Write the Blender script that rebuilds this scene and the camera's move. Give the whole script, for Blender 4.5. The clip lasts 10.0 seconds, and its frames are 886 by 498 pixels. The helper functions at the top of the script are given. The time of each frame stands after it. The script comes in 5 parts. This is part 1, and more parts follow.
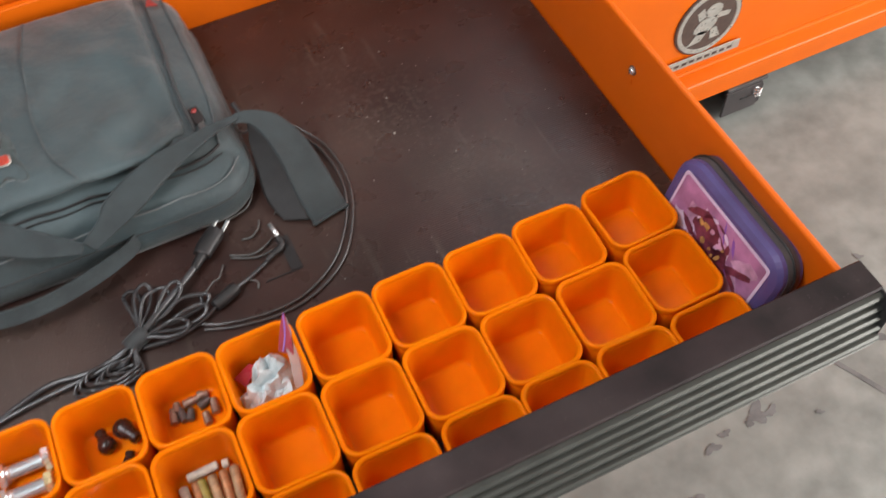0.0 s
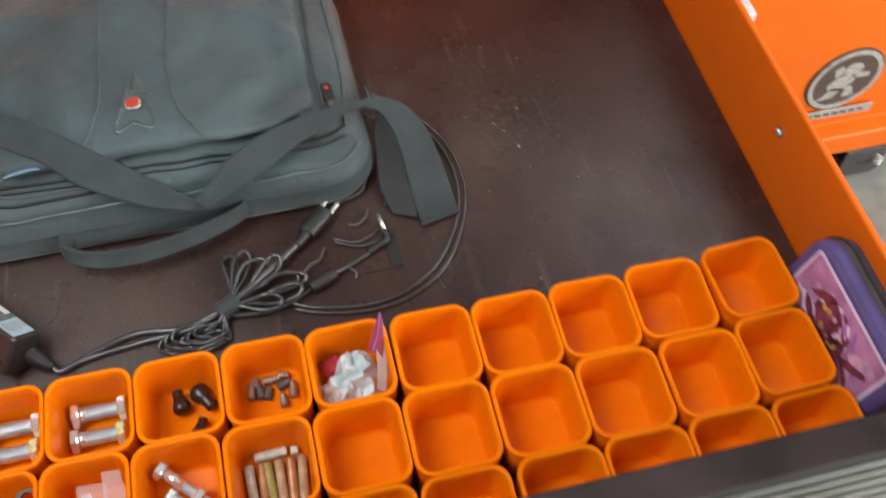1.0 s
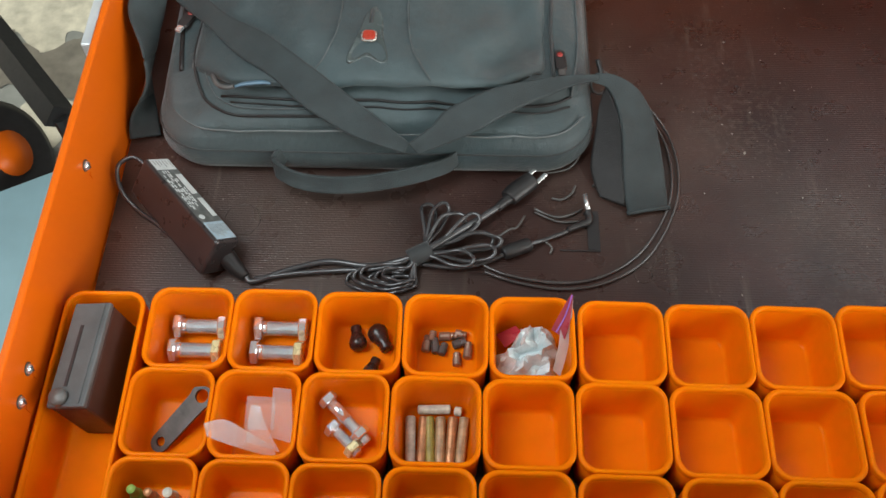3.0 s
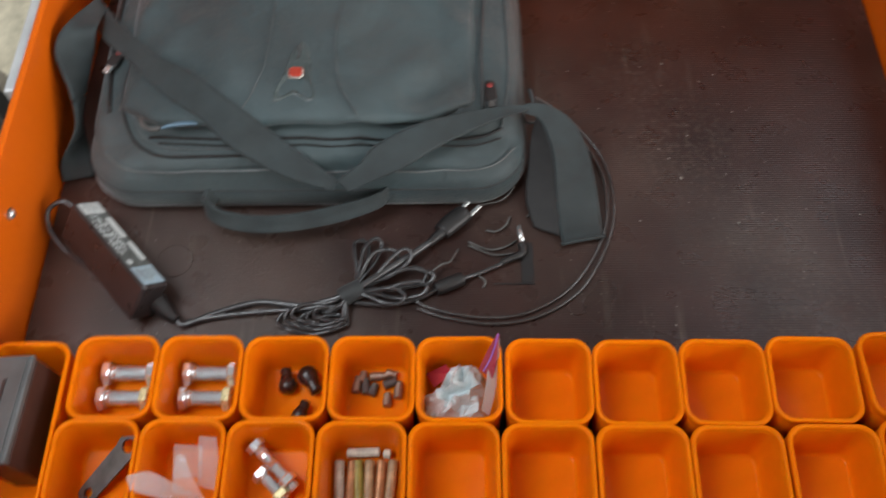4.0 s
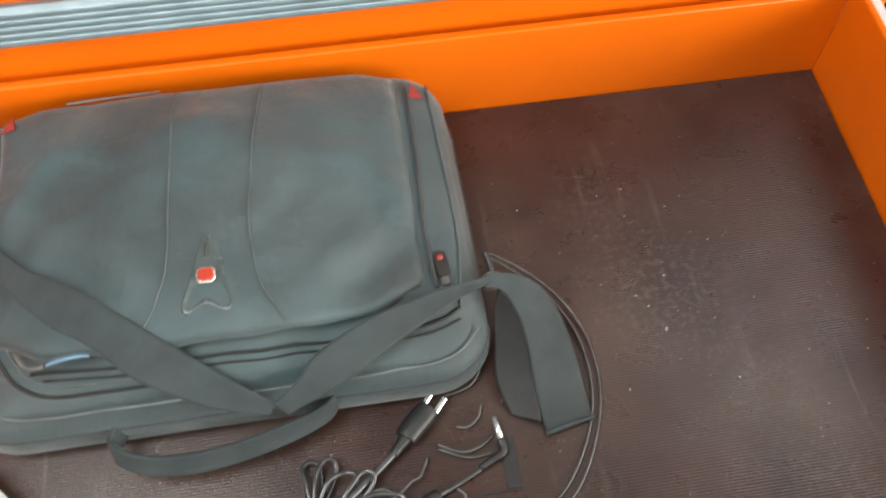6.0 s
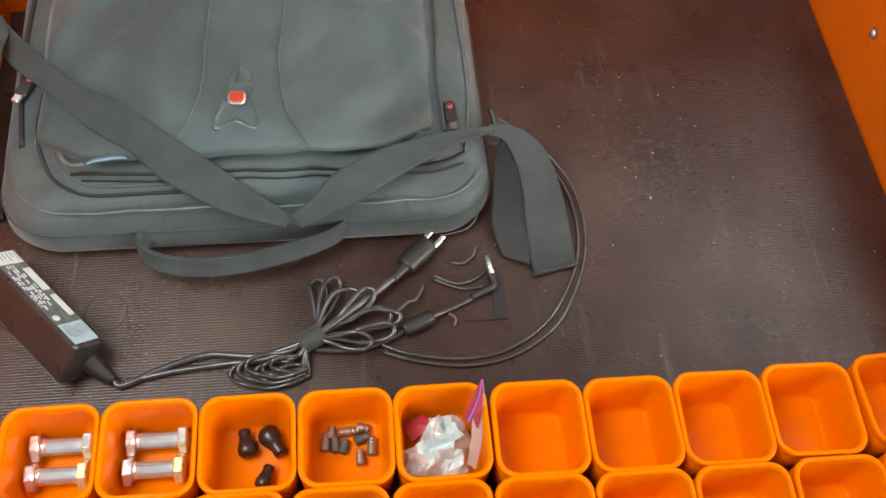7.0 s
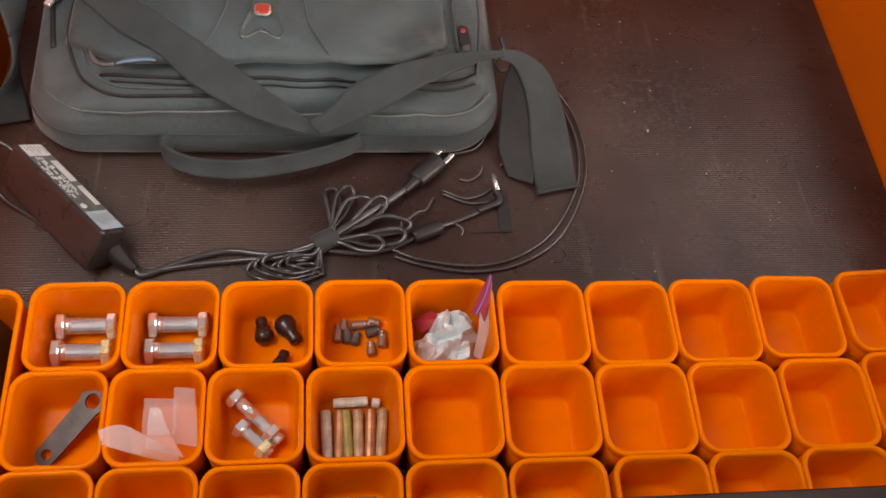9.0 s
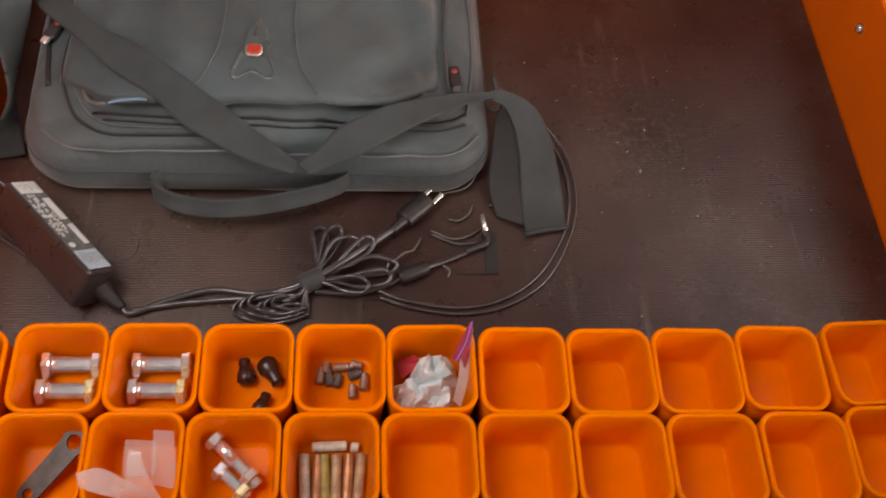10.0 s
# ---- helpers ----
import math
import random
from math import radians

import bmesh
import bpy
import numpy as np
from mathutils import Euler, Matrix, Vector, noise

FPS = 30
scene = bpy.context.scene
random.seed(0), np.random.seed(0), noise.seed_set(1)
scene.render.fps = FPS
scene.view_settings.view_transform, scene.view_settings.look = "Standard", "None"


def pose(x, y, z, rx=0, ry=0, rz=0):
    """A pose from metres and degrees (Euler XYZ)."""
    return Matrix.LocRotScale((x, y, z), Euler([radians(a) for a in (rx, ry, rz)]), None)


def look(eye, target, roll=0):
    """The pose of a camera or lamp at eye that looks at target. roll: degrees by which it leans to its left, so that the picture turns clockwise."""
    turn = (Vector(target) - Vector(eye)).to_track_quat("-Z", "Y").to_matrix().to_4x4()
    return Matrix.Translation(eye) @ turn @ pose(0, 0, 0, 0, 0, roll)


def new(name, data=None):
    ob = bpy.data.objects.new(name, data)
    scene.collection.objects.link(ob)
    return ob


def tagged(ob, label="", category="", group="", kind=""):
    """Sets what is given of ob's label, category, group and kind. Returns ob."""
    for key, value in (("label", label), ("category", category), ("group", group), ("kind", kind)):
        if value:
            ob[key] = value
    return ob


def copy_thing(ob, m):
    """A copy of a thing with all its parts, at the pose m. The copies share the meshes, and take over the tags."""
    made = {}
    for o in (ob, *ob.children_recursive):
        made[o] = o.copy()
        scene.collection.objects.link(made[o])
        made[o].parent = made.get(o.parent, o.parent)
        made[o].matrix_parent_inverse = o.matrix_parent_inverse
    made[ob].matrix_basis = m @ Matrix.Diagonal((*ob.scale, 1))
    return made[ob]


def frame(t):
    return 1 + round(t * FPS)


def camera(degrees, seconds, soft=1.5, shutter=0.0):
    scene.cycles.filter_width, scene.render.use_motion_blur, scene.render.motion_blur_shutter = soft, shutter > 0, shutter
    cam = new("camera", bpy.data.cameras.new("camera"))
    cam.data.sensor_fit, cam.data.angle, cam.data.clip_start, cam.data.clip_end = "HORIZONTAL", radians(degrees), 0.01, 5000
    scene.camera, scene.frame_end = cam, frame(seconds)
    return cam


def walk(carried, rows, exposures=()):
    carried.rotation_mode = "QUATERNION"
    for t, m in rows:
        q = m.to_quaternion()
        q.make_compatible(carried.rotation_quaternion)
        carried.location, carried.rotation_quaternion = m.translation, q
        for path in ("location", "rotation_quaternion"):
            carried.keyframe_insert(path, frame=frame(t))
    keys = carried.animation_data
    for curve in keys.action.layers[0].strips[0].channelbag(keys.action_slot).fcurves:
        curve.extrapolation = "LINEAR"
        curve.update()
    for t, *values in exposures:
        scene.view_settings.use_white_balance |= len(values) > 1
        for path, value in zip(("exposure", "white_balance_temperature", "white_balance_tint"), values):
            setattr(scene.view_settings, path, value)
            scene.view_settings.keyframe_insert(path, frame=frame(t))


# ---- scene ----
cam = camera(50.87, 10.0, soft=1.5, shutter=0.5)
PATH = [
    (0.0, -0.0280, -0.3829, 0.8036, 33.65, 2.18, -25.24),
    (0.5, -0.0469, -0.4027, 0.8086, 32.60, 1.03, -20.51),
    (1.0, -0.0593, -0.3250, 0.8042, 32.52, -1.14, -13.67),
    (1.5, -0.0627, -0.2760, 0.8022, 33.22, -1.49, -10.71),
    (2.0, -0.0756, -0.2832, 0.7913, 33.44, -1.35, -7.75),
    (2.5, -0.1004, -0.2997, 0.7805, 31.10, 0.19, -2.10),
    (2.7, -0.1048, -0.3070, 0.7822, 30.82, 0.37, 0.37),
    (3.8, -0.0607, -0.2770, 0.8011, 29.58, 0.41, 2.27),
    (4.0, -0.0351, -0.2653, 0.8016, 30.07, 1.30, 0.22),
    (4.5, -0.0081, -0.2044, 0.7921, 31.06, 3.31, -5.26),
    (5.0, -0.0483, -0.0407, 0.7915, 30.21, 0.84, -9.97),
    (5.5, -0.0633, -0.0359, 0.7709, 30.45, -0.29, -10.42),
    (6.0, -0.0728, -0.0453, 0.7587, 30.48, -0.55, -9.08),
    (6.2, -0.0810, -0.0786, 0.7408, 29.08, -0.78, -7.42),
    (7.3, -0.0994, -0.2154, 0.7540, 31.35, -3.63, -5.29),
    (7.5, -0.0970, -0.2114, 0.7490, 31.79, -3.76, -5.45),
    (8.0, -0.0912, -0.2268, 0.7388, 32.08, -4.52, -5.82),
    (8.5, -0.1085, -0.2862, 0.7356, 31.75, -5.35, -5.74),
    (9.0, -0.1415, -0.3015, 0.7386, 31.19, -5.76, -4.26),
    (9.5, -0.1393, -0.2898, 0.7432, 30.75, -5.65, -2.26),
    (10.0, -0.1061, -0.2717, 0.7639, 31.04, -4.96, -2.64),
]
EXPOSURES = [(0.0, 0.0, 6550, 12), (0.5, 0.06, 6500, 8), (1.0, 0.06, 6450, 8), (1.5, 0.05, 6450, 5), (2.7, -0.06, 6400, 3), (3.8, -0.38, 6400, 9), (4.5, -0.30, 6400, 8), (5.0, -0.10, 6500, 7), (5.5, 0.36, 6650, 4), (6.2, 0.50, 6700, 4), (7.5, 0.18, 7150, 14), (8.5, -0.13, 7450, 21), (10.0, -0.36, 7750, 26)]
walk(cam, [(t, pose(x, y, z, rx, ry, rz)) for t, x, y, z, rx, ry, rz in PATH], EXPOSURES)

# ---------------------------------------------------------------- light
GROUND = -0.81
world = bpy.data.worlds.new("world")
scene.world = world
world.use_nodes = True
wn = world.node_tree
sky = wn.nodes.new("ShaderNodeTexSky")
sky.sky_type = "NISHITA"
sky.sun_disc = False
sky.sun_elevation = radians(30.6)
sky.sun_rotation = radians(285)
wn.links.new(sky.outputs[0], wn.nodes["Background"].inputs[0])
wn.nodes["Background"].inputs[1].default_value = 0.12


def lamp(name, kind, energy, m, color=(1, 1, 1), size=(1, 1), angle=0.5):
    data = bpy.data.lights.new(name, kind)
    data.energy, data.color = energy, color
    if kind == "AREA":
        data.shape, data.size, data.size_y = "RECTANGLE", size[0], size[1]
    else:
        data.angle = radians(angle)
    ob = new(name, data)
    ob.matrix_world = m
    return ob


SUN_FROM = Vector((-1.0, 0.18, 0.60))
lamp("sun", "SUN", 5.0, look(SUN_FROM, (0, 0, 0)), (1.0, 0.95, 0.87))
lamp("east_door_daylight", "AREA", 125, look((2.36, -1.30, 0.75), (-0.1, 0.2, 0.1)), (1.0, 0.98, 0.96), (3.0, 1.4))
lamp("door_daylight", "AREA", 28, look((-1.5, -2.9, 0.32), (-0.2, 0.3, 0.2)), (1.0, 0.97, 0.93), (4.6, 2.1))
# added overhead fill: brightens the left bins and the liner, no known source
lamp("west_ceiling_fill", "AREA", 24, look((-0.80, -0.10, 1.52), (-0.70, -0.05, 0)), (0.93, 0.97, 1.0), (0.8, 0.9))
lamp("east_ceiling_fill", "AREA", 5.5, look((1.02, 0.85, 1.52), (1.02, 0.85, 0)), (0.95, 0.98, 1.0), (0.8, 0.9))

# ---------------------------------------------------------------- materials


def mat(name, color, rough=0.5, metal=0.0, var=0.12, scale=30.0, bump=0.0, bump_scale=200.0, spec=0.5, coat=0.0, rough_var=0.1, dust=0.0, dust_color=(0.5, 0.48, 0.45), alpha=1.0, trans=0.0, island=0.0, sheen=0.0, flecks=0.0, fold=0.0, glow_through=0.0, streaks=0.0, scuffs=()):
    m = bpy.data.materials.new(name)
    m.use_nodes = True
    nt = m.node_tree
    b = nt.nodes["Principled BSDF"]
    b.inputs["Metallic"].default_value = metal
    b.inputs["Specular IOR Level"].default_value = spec
    b.inputs["Coat Weight"].default_value = coat
    b.inputs["Alpha"].default_value = alpha
    b.inputs["Transmission Weight"].default_value = trans
    b.inputs["Sheen Weight"].default_value = sheen
    if glow_through:
        b.inputs["Subsurface Weight"].default_value = glow_through
        b.inputs["Subsurface Radius"].default_value = (1.0, 0.30, 0.04)
        b.inputs["Subsurface Scale"].default_value = 0.008
    tc = nt.nodes.new("ShaderNodeTexCoord")

    def noise_node(s, detail=4.0):
        n = nt.nodes.new("ShaderNodeTexNoise")
        n.inputs["Scale"].default_value = s
        n.inputs["Detail"].default_value = detail
        nt.links.new(tc.outputs["Object"], n.inputs["Vector"])
        return n.outputs["Fac"]

    def mixed(fac, a, c):
        x = nt.nodes.new("ShaderNodeMix")
        x.data_type = "RGBA"
        nt.links.new(fac, x.inputs["Factor"])
        for sock, v in ((x.inputs["A"], a), (x.inputs["B"], c)):
            if isinstance(v, tuple):
                sock.default_value = (*v, 1)
            else:
                nt.links.new(v, sock)
        return x.outputs["Result"]

    def ramp(fac, lo, hi):
        r = nt.nodes.new("ShaderNodeMapRange")
        r.inputs["From Min"].default_value, r.inputs["From Max"].default_value = lo, hi
        nt.links.new(fac, r.inputs["Value"])
        return r.outputs["Result"]

    dark = tuple(c * (1 - var) for c in color)
    light = tuple(min(1, c * (1 + var)) for c in color)
    col = mixed(ramp(noise_node(scale), 0.3, 0.7), dark, light)
    if island:
        oi = nt.nodes.new("ShaderNodeObjectInfo")
        hv = nt.nodes.new("ShaderNodeHueSaturation")
        r = nt.nodes.new("ShaderNodeMapRange")
        r.inputs["To Min"].default_value, r.inputs["To Max"].default_value = 1 - island, 1 + island
        nt.links.new(oi.outputs["Random"], r.inputs["Value"])
        nt.links.new(r.outputs["Result"], hv.inputs["Value"])
        nt.links.new(col, hv.inputs["Color"])
        col = hv.outputs["Color"]
    if dust:
        n1 = ramp(noise_node(scale * 0.35, 8.0), 0.45, 0.8)
        sc = nt.nodes.new("ShaderNodeMath")
        sc.operation = "MULTIPLY"
        sc.inputs[1].default_value = dust
        nt.links.new(n1, sc.inputs[0])
        col = mixed(sc.outputs[0], col, dust_color)
    if flecks:
        n2 = ramp(noise_node(260.0, 3.0), 0.64, 0.74)
        n3 = ramp(noise_node(16.0, 6.0), 0.40, 0.70)
        mm = nt.nodes.new("ShaderNodeMath")
        mm.operation = "MULTIPLY"
        nt.links.new(n2, mm.inputs[0])
        nt.links.new(n3, mm.inputs[1])
        ms = nt.nodes.new("ShaderNodeMath")
        ms.operation = "MULTIPLY"
        ms.inputs[1].default_value = flecks
        nt.links.new(mm.outputs[0], ms.inputs[0])
        col = mixed(ms.outputs[0], col, dust_color)
    if streaks:
        mp = nt.nodes.new("ShaderNodeMapping")
        mp.inputs["Scale"].default_value = (55.0, 5.0, 1.0)
        mp.inputs["Rotation"].default_value = (0.0, 0.0, 0.25)
        nt.links.new(tc.outputs["Object"], mp.inputs["Vector"])
        ns = nt.nodes.new("ShaderNodeTexNoise")
        ns.inputs["Scale"].default_value = 1.6
        ns.inputs["Detail"].default_value = 6.0
        nt.links.new(mp.outputs["Vector"], ns.inputs["Vector"])
        patch = ramp(noise_node(7.0, 3.0), 0.48, 0.68)
        mk = nt.nodes.new("ShaderNodeMath")
        mk.operation = "MULTIPLY"
        nt.links.new(ramp(ns.outputs["Fac"], 0.58, 0.76), mk.inputs[0])
        nt.links.new(patch, mk.inputs[1])
        mk2 = nt.nodes.new("ShaderNodeMath")
        mk2.operation = "MULTIPLY"
        mk2.inputs[1].default_value = streaks
        nt.links.new(mk.outputs[0], mk2.inputs[0])
        col = mixed(mk2.outputs[0], col, dust_color)
    for sx, sy, reach, amount in scuffs:
        away = nt.nodes.new("ShaderNodeVectorMath")
        away.operation = "DISTANCE"
        away.inputs[1].default_value = (sx, sy, 0.0)
        nt.links.new(tc.outputs["Object"], away.inputs[0])
        soft_edge = ramp(away.outputs["Value"], reach, reach * 0.25)
        rub = nt.nodes.new("ShaderNodeMath")
        rub.operation = "MULTIPLY"
        nt.links.new(soft_edge, rub.inputs[0])
        nt.links.new(ramp(noise_node(150.0, 10.0), 0.48, 0.80), rub.inputs[1])
        rub2 = nt.nodes.new("ShaderNodeMath")
        rub2.operation = "MULTIPLY"
        rub2.inputs[1].default_value = amount
        nt.links.new(rub.outputs[0], rub2.inputs[0])
        col = mixed(rub2.outputs[0], col, dust_color)
    nt.links.new(col, b.inputs["Base Color"])
    rr = nt.nodes.new("ShaderNodeMapRange")
    rr.inputs["To Min"].default_value, rr.inputs["To Max"].default_value = max(0.02, rough - rough_var), min(1, rough + rough_var)
    nt.links.new(noise_node(scale * 2.3), rr.inputs["Value"])
    nt.links.new(rr.outputs["Result"], b.inputs["Roughness"])
    if fold:
        bp2 = nt.nodes.new("ShaderNodeBump")
        bp2.inputs["Strength"].default_value = fold
        bp2.inputs["Distance"].default_value = 0.02
        nt.links.new(noise_node(13.0, 5.0), bp2.inputs["Height"])
        nt.links.new(bp2.outputs["Normal"], b.inputs["Normal"])
    if bump:
        bp = nt.nodes.new("ShaderNodeBump")
        bp.inputs["Strength"].default_value = bump
        bp.inputs["Distance"].default_value = 0.001
        nt.links.new(noise_node(bump_scale), bp.inputs["Height"])
        if fold:
            nt.links.new(bp2.outputs["Normal"], bp.inputs["Normal"])
        nt.links.new(bp.outputs["Normal"], b.inputs["Normal"])
    return m


PAINT = mat("orange_paint", (0.72, 0.128, 0.004), 0.33, spec=0.25, var=0.05, scale=8, coat=0.05, rough_var=0.06, bump=0.03, bump_scale=900)
BIN = mat("orange_plastic", (0.82, 0.184, 0.002), 0.20, spec=0.05, glow_through=0.2, var=0.05, scale=40, rough_var=0.06, bump=0.04, bump_scale=700, island=0.03)
LINER = mat("dark_brown_liner", (0.040, 0.018, 0.0145), 0.30, var=0.32, scale=11, rough_var=0.14, dust=0.32, dust_color=(0.20, 0.168, 0.135), bump=0.3, bump_scale=420, flecks=0.75, streaks=0.6, scuffs=((0.195, 0.325, 0.09, 0.34), (0.16, 0.43, 0.07, 0.2), (0.255, 0.21, 0.08, 0.2), (0.30, 0.115, 0.09, 0.25)))
BLACK = mat("black_plastic", (0.022, 0.020, 0.020), 0.42, var=0.25, scale=60, bump=0.1)
LIP = mat("black_trim", (0.020, 0.012, 0.012), 0.50, spec=0.25, var=0.45, scale=25, bump=0.1, dust=0.55, dust_color=(0.085, 0.062, 0.060), flecks=0.5)
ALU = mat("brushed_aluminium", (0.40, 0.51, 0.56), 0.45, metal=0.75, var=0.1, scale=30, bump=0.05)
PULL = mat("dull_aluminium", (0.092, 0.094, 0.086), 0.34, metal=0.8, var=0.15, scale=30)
STEEL = mat("zinc_steel", (0.86, 0.89, 0.90), 0.15, coat=0.5, metal=0.78, var=0.15, scale=80, bump=0.1, bump_scale=400)
YELLOW_ZINC = mat("yellow_zinc", (0.74, 0.66, 0.36), 0.28, metal=0.45, var=0.15, scale=80, coat=0.3)
THREAD = mat("threaded_zinc", (0.74, 0.80, 0.82), 0.22, coat=0.4, metal=0.72, var=0.15, scale=90)
RAIL = mat("bright_zinc_rail", (0.66, 0.68, 0.69), 0.32, metal=0.25, var=0.12, scale=40, coat=0.3)
DULL = mat("dull_grey_steel", (0.105, 0.10, 0.095), 0.5, metal=0.3, var=0.35, scale=60, bump=0.3, bump_scale=300)
LINK_STEEL = mat("dark_link_steel", (0.085, 0.077, 0.070), 0.45, metal=0.3, var=0.4, scale=60, bump=0.3, bump_scale=300)
RUST = mat("browned_steel", (0.30, 0.215, 0.165), 0.42, metal=0.55, var=0.45, scale=90, bump=0.3, bump_scale=400)
FABRIC = mat("charcoal_nylon", (0.029, 0.050, 0.0545), 0.42, var=0.45, scale=9, fold=0.45, bump=0.55, bump_scale=1500, dust=0.50, dust_color=(0.098, 0.112, 0.109), sheen=0.3)
MOULDED = mat("moulded_rubber", (0.070, 0.085, 0.083), 0.26, var=0.25, scale=40)
FABRIC_EDGE = mat("dark_nylon_edge", (0.026, 0.029, 0.030), 0.6, var=0.25, scale=30, bump=0.5, bump_scale=1500, sheen=0.2)
WEB = mat("grey_webbing", (0.022, 0.032, 0.034), 0.62, var=0.28, scale=40, bump=0.9, bump_scale=1100, dust=0.2, dust_color=(0.090, 0.094, 0.087), sheen=0.1)
ZIPPER = mat("black_zip_tape", (0.013, 0.011, 0.0105), 0.55, var=0.3, scale=80, bump=0.6, bump_scale=900)
LIGHT_PIPING = mat("worn_light_piping", (0.13, 0.14, 0.14), 0.45, var=0.4, scale=30)
PIPING = mat("grey_piping", (0.080, 0.092, 0.094), 0.5, var=0.2, scale=60)
DULL_RED = mat("faded_red_tab", (0.30, 0.035, 0.03), 0.5, var=0.2, scale=80)
RED = mat("red_enamel", (0.42, 0.040, 0.02), 0.3, var=0.15, scale=150, coat=0.4)
BADGE_RIM = mat("chrome_badge_rim", (0.70, 0.64, 0.58), 0.25, metal=0.8, var=0.1, scale=150)
BLUE_TAG = mat("pale_blue_pull", (0.085, 0.15, 0.21), 0.35, var=0.15, scale=60)
CABLE = mat("black_cable_rubber", (0.052, 0.050, 0.052), 0.22, var=0.25, scale=80, coat=0.5)
LOOP_CABLE = mat("thin_black_cable", (0.062, 0.055, 0.053), 0.20, var=0.25, scale=80, coat=0.7)
LABEL_WHITE = mat("white_label", (0.52, 0.54, 0.53), 0.45, var=0.08, scale=120)
LABEL_BLUE = mat("pale_blue_label", (0.33, 0.42, 0.48), 0.45, var=0.08, scale=120)
LABEL_MID = mat("worn_grey_label", (0.10, 0.105, 0.10), 0.45, var=0.4, scale=140)
LABEL_GREY = mat("grey_print", (0.22, 0.23, 0.22), 0.5, var=0.5, scale=260)
ADAPTER = mat("glossy_black_case", (0.030, 0.024, 0.024), 0.30, var=0.25, scale=30, bump=0.05)
PURPLE = mat("purple_shell", (0.095, 0.070, 0.20), 0.36, var=0.25, scale=20, bump=0.1)
GREY_BAND = mat("grey_zip_band", (0.080, 0.074, 0.074), 0.6, var=0.2, scale=60, bump=0.5, bump_scale=900)
PINK = mat("magenta_print", (0.36, 0.16, 0.30), 0.35, var=0.6, scale=26, coat=0.3)
PALE_PINK = mat("pale_pink_border", (0.72, 0.58, 0.74), 0.35, var=0.15, scale=40)
MAROON = mat("dark_maroon_print", (0.17, 0.035, 0.06), 0.4, var=0.6, scale=90)
GOLD = mat("gold_print", (0.48, 0.25, 0.08), 0.4, var=0.4, scale=160)
BLOSSOM = mat("rose_print", (0.50, 0.28, 0.42), 0.4, var=0.4, scale=60)
WHITE_PLASTIC = mat("milky_polythene", (0.60, 0.66, 0.67), 0.28, var=0.08, scale=70, bump=0.08, bump_scale=260, coat=0.1)
FILM = mat("clear_film", (0.80, 0.74, 0.72), 0.22, var=0.05, scale=50, alpha=0.36, coat=0.4)
RED_FILM = mat("red_zip_film", (0.40, 0.035, 0.06), 0.3, var=0.2, scale=40, alpha=0.82, coat=0.3)
VIOLET = mat("violet_line", (0.25, 0.10, 0.42), 0.4)
POLY = mat("frosted_pink_polythene", (0.76, 0.80, 0.80), 0.3, var=0.08, scale=50, coat=0.4, alpha=0.24)
RUBBER = mat("dark_brown_rubber", (0.030, 0.014, 0.012), 0.28, var=0.3, scale=60)
KHAKI = mat("pale_rod", (0.56, 0.55, 0.46), 0.45, var=0.3, scale=130)
COPPER = mat("coppery_rod", (0.46, 0.22, 0.10), 0.38, metal=0.4, var=0.35, scale=130)
TAN = mat("tan_rod", (0.42, 0.27, 0.14), 0.42, var=0.4, scale=130)
OLIVE = mat("olive_rod", (0.30, 0.25, 0.05), 0.45, var=0.3, scale=120)
GREEN = mat("green_plastic", (0.20, 0.32, 0.06), 0.4, var=0.2, scale=90)
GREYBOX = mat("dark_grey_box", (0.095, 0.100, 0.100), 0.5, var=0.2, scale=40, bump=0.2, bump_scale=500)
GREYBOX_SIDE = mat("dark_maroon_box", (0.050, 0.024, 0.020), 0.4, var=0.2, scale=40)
CONCRETE = mat("worn_concrete", (0.218, 0.228, 0.208), 0.75, var=0.26, scale=13.0, flecks=0.5, bump=0.5, bump_scale=60, dust=0.6, dust_color=(0.175, 0.180, 0.160), rough_var=0.12)
STAIN = mat("dark_floor_stain", (0.125, 0.125, 0.122), 0.6, var=0.3, scale=30)
# pale colour that stands in for sun on the concrete
PAINTED_SUN = mat("painted_sunlight", (0.50, 0.47, 0.37), 0.7, var=0.25, scale=30, bump=0.4, bump_scale=90, flecks=0.3, dust=0.5, dust_color=(0.30, 0.28, 0.22))
DARK_PATCH = mat("dark_brown_concrete", (0.165, 0.150, 0.120), 0.5, var=0.3, scale=24, bump=0.4, bump_scale=80, dust=0.4, dust_color=(0.09, 0.08, 0.065))
WALLM = mat("grey_wall_paint", (0.54, 0.53, 0.50), 0.8, var=0.08, scale=3)
DARKGAP = mat("cabinet_interior", (0.03, 0.027, 0.027), 0.7, var=0.2, scale=20)
SIDE_GREY = mat("dark_cabinet_side", (0.06, 0.052, 0.052), 0.5, var=0.2, scale=12)
SPECK = mat("pale_crumb", (0.26, 0.24, 0.21), 0.6, var=0.3, scale=300)
TEAL = mat("pale_teal_sheet", (0.33, 0.50, 0.55), 0.4, var=0.08, scale=10)
BADGE_DARK = mat("badge_dark_brown", (0.085, 0.055, 0.045), 0.35, var=0.2, scale=60)
BADGE_PALE = mat("badge_silver", (0.52, 0.50, 0.45), 0.3, metal=0.5, var=0.12, scale=60)

# ---------------------------------------------------------------- helpers


